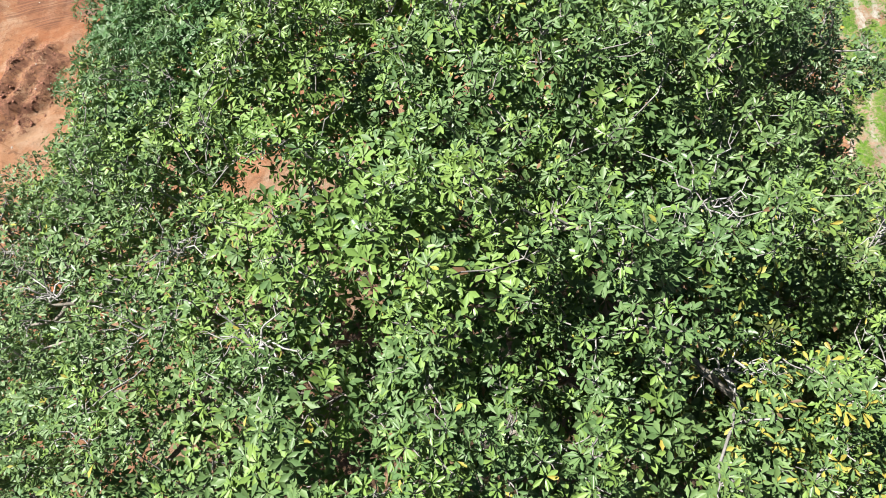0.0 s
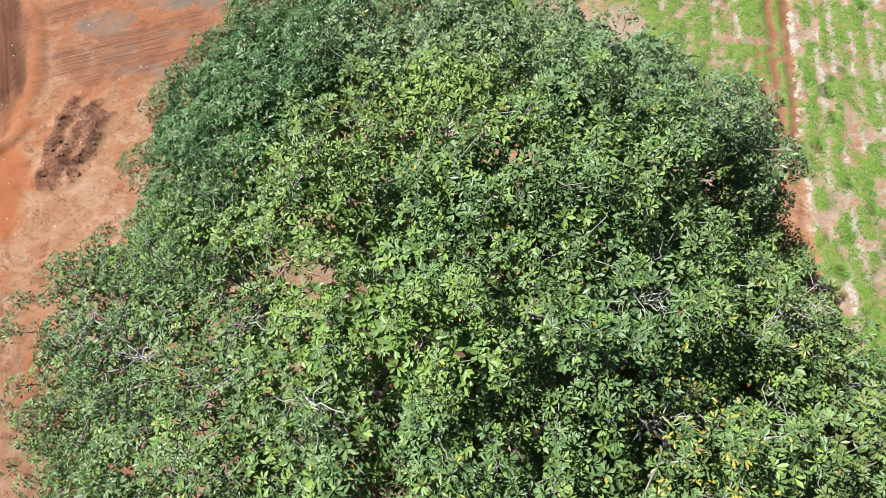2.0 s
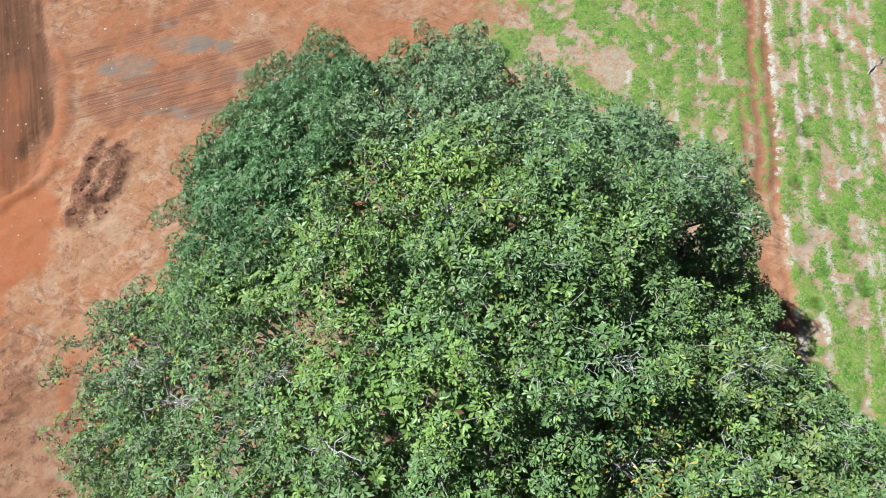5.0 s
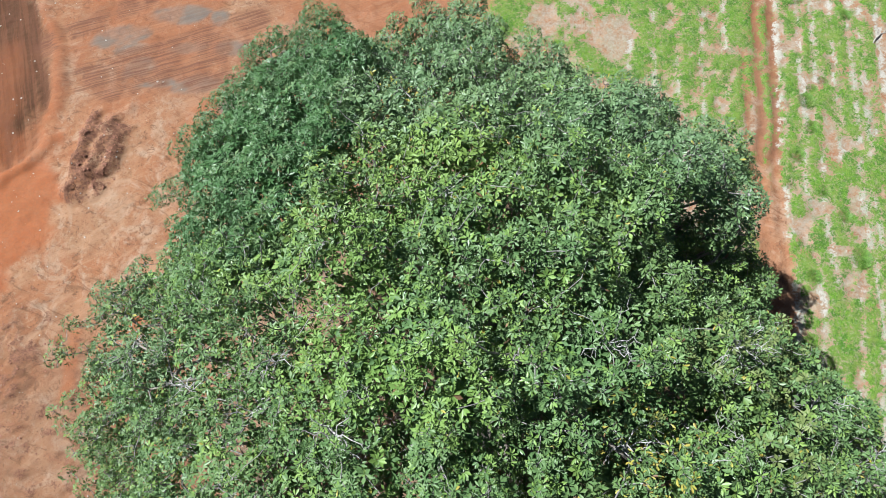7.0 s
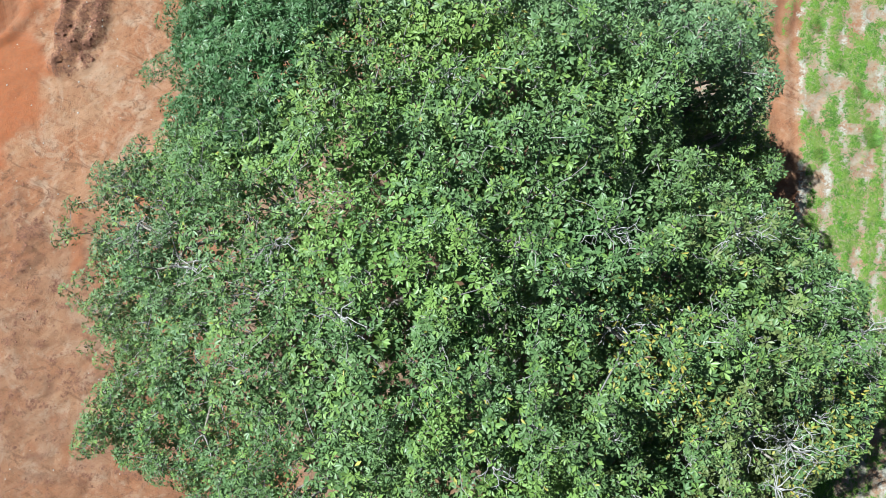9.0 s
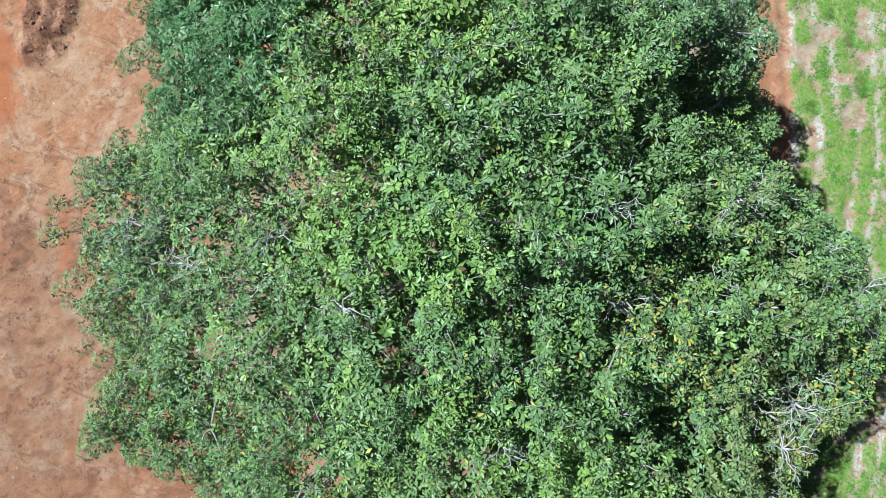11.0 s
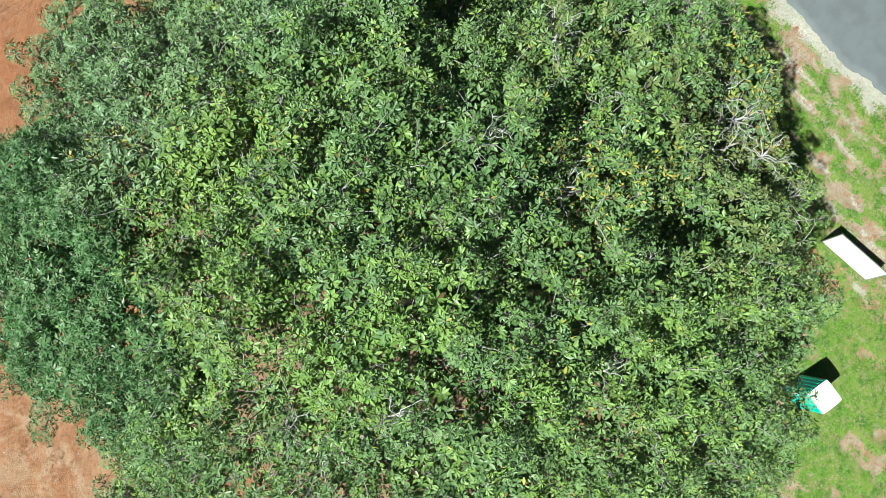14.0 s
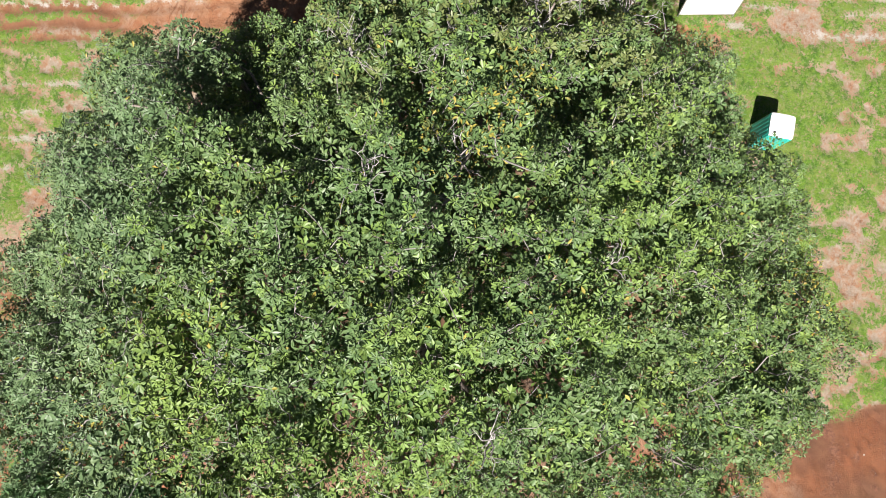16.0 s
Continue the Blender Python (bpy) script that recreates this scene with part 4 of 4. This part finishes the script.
def build_evergreen():
    rng = np.random.default_rng(9)
    centres, radii, density, storey = crown_clumps(rng, in_evergreen)
    spur = np.array([(-9.5, 10.5, 9.4), (-10.0, 10.35, 9.2), (-10.5, 10.2, 9.0), (-10.9, 10.05, 8.7)])
    centres, radii = np.concatenate([centres, spur]), np.concatenate([radii, np.array([(q, q, q * 0.7) for q in (0.5, 0.45, 0.4, 0.32)])])
    density, storey = np.concatenate([density, np.full(4, 60.0)]), np.concatenate([storey, np.zeros(4, int)])
    at, ax, of = rosettes_on(rng, centres, radii, density * 1.25)
    at, ax, of = spaced(rng, at, ax, of, 0.120)
    v, which = leaf_arrays(rng, at, ax, rng.integers(6, 10, len(at)), np.where(storey[of] == 1, 0.19, 0.118), np.where(storey[of] == 1, 0.40, 0.29), SLIM, 0.36)
    index = np.where(rng.uniform(0, 1, len(at))[which] < 0.14, 1, 0)
    base = (-6.6, 13.4)
    g = ground_height(*base)
    tree = thing("evergreen_tree", pose(*base, g), "dense dark green evergreen tree with narrow leaves", "tree")
    part("crown", leaf_mesh("crown", v, [LEAF_DARK, LEAF_COOL], index, storey[of][which] == 1), None, tree, "dark green crown of narrow leaves", local=False, kind="stuff")
    wood = Tubes()
    fork = np.array((base[0], base[1], 3.2))
    wood.add([(*base, g - 0.2), (*base, g + 0.2), (*base, 1.5), tuple(fork)], [0.5, 0.38, 0.32, 0.32], 12)
    part("trunk", wood.mesh("trunk", BARK), None, tree, "grey-brown trunk", local=False)
    for i in range(6):
        b = i * math.pi / 3 + 0.3
        limb = Tubes()
        end = np.array((-6.5 + 1.5 * math.cos(b), 13.0 + 3.2 * math.sin(b), 9.6 - 0.5 * math.sin(b)))
        line = bent(fork, end, rng, 0.08, 0.3, 7)
        limb.add(line, np.linspace(0.18, 0.05, 7), 8)
        for c in centres[np.argsort(np.linalg.norm(centres - end, axis=1))[:80:5]] - np.array((0, 0, 0.5)):
            j = 3 + int(np.argmin(np.linalg.norm(line[3:] - c, axis=1)))
            limb.add(bent(line[j], c, rng, 0.0, 0.4, 5), np.linspace(0.045, 0.015, 5), 5)
        part("limb", limb.mesh("limb", BARK), None, tree, "", local=False)
    arm = Tubes()
    arm.add(bent((-6.9, 12.6, 8.4), spur[-1], rng, 0.04, 0.25, 8), np.linspace(0.07, 0.015, 8), 6)
    part("limb", arm.mesh("limb", BARK), None, tree, "", local=False)


build_evergreen()


# ---- things on the ground ----
def build_toilet():
    x, y = 7.79, -12.74
    cabin = thing("portable_toilet", pose(x, y, ground_height(x, y) - 0.02, 0, 0, -15.3), "teal plastic portable toilet with a white domed roof on grass", "toilet")
    part("base", box((1.10, 1.12, 0.14), (0, 0, 0.09), 0.02), BLACK, cabin, "dark skid base")
    for sx in (-1, 1):
        ribs = [box((0.03, 1.06, 1.92), (sx * 0.525, 0, 1.12), 0.01)] + [box((0.03, 0.07, 1.7), (sx * 0.545, k * 0.21, 1.12), 0.008) for k in (-2, -1, 0, 1, 2)]
        part("side_wall", join(*ribs), TEAL, cabin)
    ribs = [box((1.02, 0.03, 1.92), (0, 0.52, 1.12), 0.01)] + [box((0.07, 0.03, 1.7), (k * 0.2, 0.54, 1.12), 0.008) for k in (-2, -1, 0, 1, 2)]
    part("back_wall", join(*ribs), TEAL, cabin)
    part("door_frame", join(box((0.14, 0.05, 1.92), (-0.44, -0.52, 1.12), 0.01), box((0.14, 0.05, 1.92), (0.44, -0.52, 1.12), 0.01), box((0.74, 0.05, 0.1), (0, -0.52, 2.03), 0.01)), TEAL, cabin)
    door = part("door", join(box((0.72, 0.035, 1.78), (0, -0.525, 1.06), 0.01), box((0.5, 0.02, 0.62), (0, -0.548, 1.5), 0.01), box((0.5, 0.02, 0.62), (0, -0.548, 0.68), 0.01)), TEAL, cabin)
    part("latch", box((0.06, 0.03, 0.12), (0.29, -0.565, 1.1), 0.008), BLACK, door)
    bm = bmesh.new()
    bmesh.ops.create_grid(bm, x_segments=16, y_segments=16, size=0.55)
    for q in bm.verts:
        u, w = q.co.x / 0.55, q.co.y / 0.55
        q.co.z = 2.13 + 0.13 * (1 - abs(u) ** 3) * (1 - abs(w) ** 3)
        q.co.x, q.co.y = q.co.x * (1 - 0.07 * w ** 4), q.co.y * (1 - 0.07 * u ** 4)
    roof = part("roof", join(bm, box((1.06, 1.06, 0.10), (0, 0, 2.083), 0.03)), WHITE_PLASTIC, cabin, "white translucent domed roof")
    for k in (-2, -1, 0, 1, 2):
        part("roof_rib", box((0.03, 0.62, 0.02), (k * 0.18, 0, 2.252 - 0.012 * k * k), 0.006), WHITE_PLASTIC, roof)
    part("vent_pipe", join(cylinder(0.045, 0.10, (-0.38, 0.34, 2.14)), cylinder(0.055, 0.015, (-0.38, 0.34, 2.24))), BLACK, roof, "black vent pipe")


def build_board():
    ax, ay, bx, by = 14.22, -9.50, 14.06, -12.20
    cx, cy = (ax + bx) / 2, (ay + by) / 2
    length = math.hypot(bx - ax, by - ay)
    turn = math.degrees(math.atan2(by - ay, bx - ax))
    g = ground_height(cx, cy)
    board = thing("sign_board", pose(cx - 0.14, cy, g, 0, 0, turn) @ Matrix.Rotation(radians(-12), 4, "X"), "white painted free-standing sign board with a steel frame on the grass", "sign")
    part("panel", box((length - 0.04, 0.02, 1.24), (0, 0, 0.80), 0.004), WHITE_SHEET, board, "white sheet panel with faint marks")
    for z in (0.17, 1.43):
        part("rail", box((length + 0.04, 0.05, 0.045), (0, 0, z), 0.006), STEEL, board)
    for sx in (-1, 1):
        part("post", box((0.05, 0.055, 1.50), (sx * (length / 2 - 0.01), 0, 0.72), 0.006), STEEL, board)
    for sx in (-0.7, 0.0, 0.7):
        leg = box((0.04, 0.04, 1.15), (sx, 0.24, 0.55), 0.004, pose(0, 0, 0, 24, 0, 0))
        part("brace", leg, STEEL, board)
    for mx, mz, w, h in ((-0.75, 1.05, 0.30, 0.05), (-0.35, 0.86, 0.22, 0.05), (0.62, 0.70, 0.34, 0.06), (0.2, 1.1, 0.18, 0.04)):
        part("faded_mark", box((w, 0.006, h), (mx, -0.013, mz)), GREY_INK, board, "faded grey bar")


build_toilet()
build_board()


# ---- loose ground cover ----
def pebble(rng, r):
    bm = bmesh.new()
    bmesh.ops.create_icosphere(bm, subdivisions=1, radius=r)
    for q in bm.verts:
        q.co *= rng.uniform(0.75, 1.2)
        q.co.z *= 0.6
    v = np.array([q.co[:] for q in bm.verts])
    f = np.array([[q.index for q in face.verts] for face in bm.faces])
    bm.free()
    return v, f


def scatter_lumps(name, spots, sizes, mat, label, category, seed):
    rng = np.random.default_rng(seed)
    shapes = [pebble(rng, 1.0) for _ in range(6)]
    vs, fs, k = [], [], 0
    zs = ground_fields(spots[:, 0], spots[:, 1])["height"]
    for (x, y), z, s in zip(spots, zs, sizes):
        v, f = shapes[rng.integers(6)]
        a = rng.uniform(0, 6.28)
        c, d = math.cos(a), math.sin(a)
        w = np.column_stack([v[:, 0] * c - v[:, 1] * d, v[:, 0] * d + v[:, 1] * c, v[:, 2]]) * s
        vs.append(w + np.array((x, y, z + 0.05 * s)))
        fs.append(f + k)
        k += len(v)
    tagged(new(name, triangles(name, np.concatenate(vs), np.concatenate(fs), [mat])), label, category, kind="stuff")


# pale stones that lie singly on the bare earth: place and size
STONES = [(-21.0, 25.4, 0.16), (-23.4, 25.0, 0.09), (-25.2, 23.9, 0.08), (-26.2, 23.4, 0.09), (-25.9, 24.2, 0.07), (-23.4, 20.6, 0.08), (-23.8, 18.9, 0.10), (-24.2, 18.8, 0.09),
          (-16.6, 20.3, 0.10), (-16.3, 20.3, 0.07), (-19.7, 20.4, 0.07), (-15.2, 19.9, 0.07), (-24.9, 18.4, 0.09), (-22.6, 20.4, 0.06), (-18.6, 12.8, 0.09), (-16.8, 13.7, 0.07)]
STONES_NEAR = [(-18.2, 15.5, 0.07), (-17.7, 15.6, 0.08), (-19.1, 13.5, 0.07), (-14.0, 13.0, 0.07), (-13.8, 13.0, 0.06), (-14.8, 11.1, 0.07), (-19.9, 9.6, 0.07), (-21.9, 14.5, 0.07), (-22.1, 12.4, 0.08), (-16.3, 11.1, 0.05)]
WEEDS = [(17.4, 18.0, 1.0), (16.95, 16.2, 0.8), (18.5, 16.0, 0.9), (18.6, 21.9, 0.8), (19.9, 12.5, 1.2), (19.4, 14.7, 0.8), (17.5, 11.4, 0.9), (18.4, 27.8, 0.8), (18.2, 21.2, 1.0), (19.3, 22.5, 0.8),
         (17.3, 20.9, 0.7), (18.3, 19.6, 0.9), (20.9, 26.8, 0.8)]


def build_single_stones():
    rng = np.random.default_rng(31)
    shapes = []
    for _ in range(4):
        bm = bmesh.new()
        bmesh.ops.create_icosphere(bm, subdivisions=2, radius=0.5)
        dent = Vector(rng.normal(0, 1, 3)).normalized()
        for q in bm.verts:
            q.co *= rng.uniform(0.88, 1.08) - 0.25 * max(0.0, q.co.normalized().dot(dent)) ** 2
            q.co.z *= 0.65
        me = bpy.data.meshes.new("stone")
        bm.to_mesh(me)
        bm.free()
        me.materials.append(STONE)
        shapes.append(me)
    for k, (x, y, size) in enumerate(STONES + STONES_NEAR):
        ob = new("stone", shapes[k % 4])
        ob.matrix_basis = pose(x, y, ground_height(x, y) + 0.12 * size, 0, 0, 70.0 * k) @ Matrix.Diagonal((size * 1.25, size, size, 1))
        tagged(ob, "small pale stone lying on bare red earth", "stone", "stones on the earth")


def build_weeds():
    rng = np.random.default_rng(33)
    n = 620
    a, q = rng.uniform(0, 6.28, n), np.sqrt(rng.uniform(0, 1, n)) * 0.42
    root = np.column_stack([q * np.cos(a), q * np.sin(a), np.zeros(n)])
    lean = rng.uniform(0.2, 0.6, n) + 1.3 * q
    az = a + rng.normal(0, 0.6, n)
    tall = rng.uniform(0.06, 0.13, n) * (1.15 - 1.2 * q)
    go = np.column_stack([np.cos(az) * np.sin(lean), np.sin(az) * np.sin(lean), np.cos(lean)]) * tall[:, None]
    side = np.column_stack([-np.sin(az), np.cos(az), np.zeros(n)]) * rng.uniform(0.010, 0.022, n)[:, None]
    v = np.stack([root, root + 0.5 * go + side, root + go, root + 0.5 * go - side], 1).reshape(-1, 3)
    f = (np.array([(0, 1, 2), (0, 2, 3)])[None] + 4 * np.arange(n)[:, None, None]).reshape(-1, 3)
    me = triangles("weed_clump", v, f, [GRASS])
    first = None
    for k, (x, y, size) in enumerate(WEEDS):
        place = pose(x, y, ground_height(x, y) - 0.01, 0, 0, 50.0 * k) @ Matrix.Scale(size, 4)
        if first is None:
            first = tagged(new("weed_clump", me), "low clump of bright green weeds in thin grass", "weed", "weeds in the grass")
            first.matrix_basis = place
        else:
            ob = copy_thing(first, Matrix())
            ob.matrix_basis = place


def build_fallen_branch():
    rng = np.random.default_rng(35)
    z = ground_height(22.6, 25.6)
    wood = Tubes()
    line = bent((22.2, 25.0, z + 0.05), (23.3, 26.3, z + 0.07), rng, 0.02, 0.25, 8)
    wood.add(line, np.linspace(0.045, 0.02, 8), 7)
    for j, (dx, dy) in ((2, (-0.05, 0.55)), (4, (0.6, 0.05)), (5, (-0.3, 0.5)), (6, (0.45, 0.3))):
        wood.add(bent(line[j], line[j] + np.array((dx, dy, 0.04)), rng, 0.03, 0.3, 5), np.linspace(0.024, 0.008, 5), 5)
    tagged(new("fallen_branch", wood.mesh("fallen_branch", BARK)), "dry brown fallen branch lying in the grass", "branch")


build_single_stones()
build_weeds()
build_fallen_branch()


def build_cover():
    rng = np.random.default_rng(21)
    p = rng.uniform((-30, -20), (-7, 33), (1800, 2))
    p = p[(p[:, 0] < -23) | (rng.uniform(0, 1, len(p)) < 0.45)]
    scatter_lumps("stones", p, 0.012 + 0.045 * rng.uniform(0, 1, len(p)) ** 4, STONE, "small pale stones scattered over the red earth", "stones", 3)
    a = rng.uniform(0, 6.28, 420)
    q = np.sqrt(rng.uniform(0, 1, 420)) ** 0.8
    heap = np.column_stack([-18.75 + 1.25 * q * np.cos(a) - 0.2 * q * np.sin(a), 15.9 + 2.3 * q * np.sin(a)])
    more = rng.normal((-20.6, 4.5), (1.3, 3.0), (150, 2))
    spots = np.concatenate([heap, more])
    scatter_lumps("earth_clods", spots, 0.015 + 0.05 * rng.uniform(0, 1, len(spots)) ** 2, CLOD, "dark broken clods of red-brown earth in a low heap", "earth", 4)
    # grass tufts
    g = rng.uniform((-8, -24), (29, 34), (420000, 2))
    cover = ground_fields(g[:, 0], g[:, 1])
    g = g[(rng.uniform(0, 1, len(g)) < cover["grass"] ** 2 * 0.55) & (g[:, 0] < road_edge(g[:, 1]) - 0.2)]
    z = ground_fields(g[:, 0], g[:, 1])["height"]
    n = len(g)
    root = np.column_stack([g, z - 0.01])
    blades = 5
    root = np.repeat(root, blades, axis=0) + rng.normal(0, 0.05, (n * blades, 3)) * (1, 1, 0)
    az = rng.uniform(0, 6.28, n * blades)
    lean = rng.uniform(0.9, 1.45, n * blades)
    h = rng.uniform(0.03, 0.09, n * blades)
    d = np.column_stack([np.cos(az) * np.sin(lean), np.sin(az) * np.sin(lean), np.cos(lean)]) * h[:, None]
    s = np.column_stack([-np.sin(az), np.cos(az), np.zeros(n * blades)]) * rng.uniform(0.006, 0.013, n * blades)[:, None]
    v = np.stack([root - s, root + s, root + d], 1).reshape(-1, 3)
    tagged(new("grass", triangles("grass", v, np.arange(len(v)).reshape(-1, 3), [GRASS])), "short patchy bright green grass and weeds", "grass", kind="stuff")


build_cover()
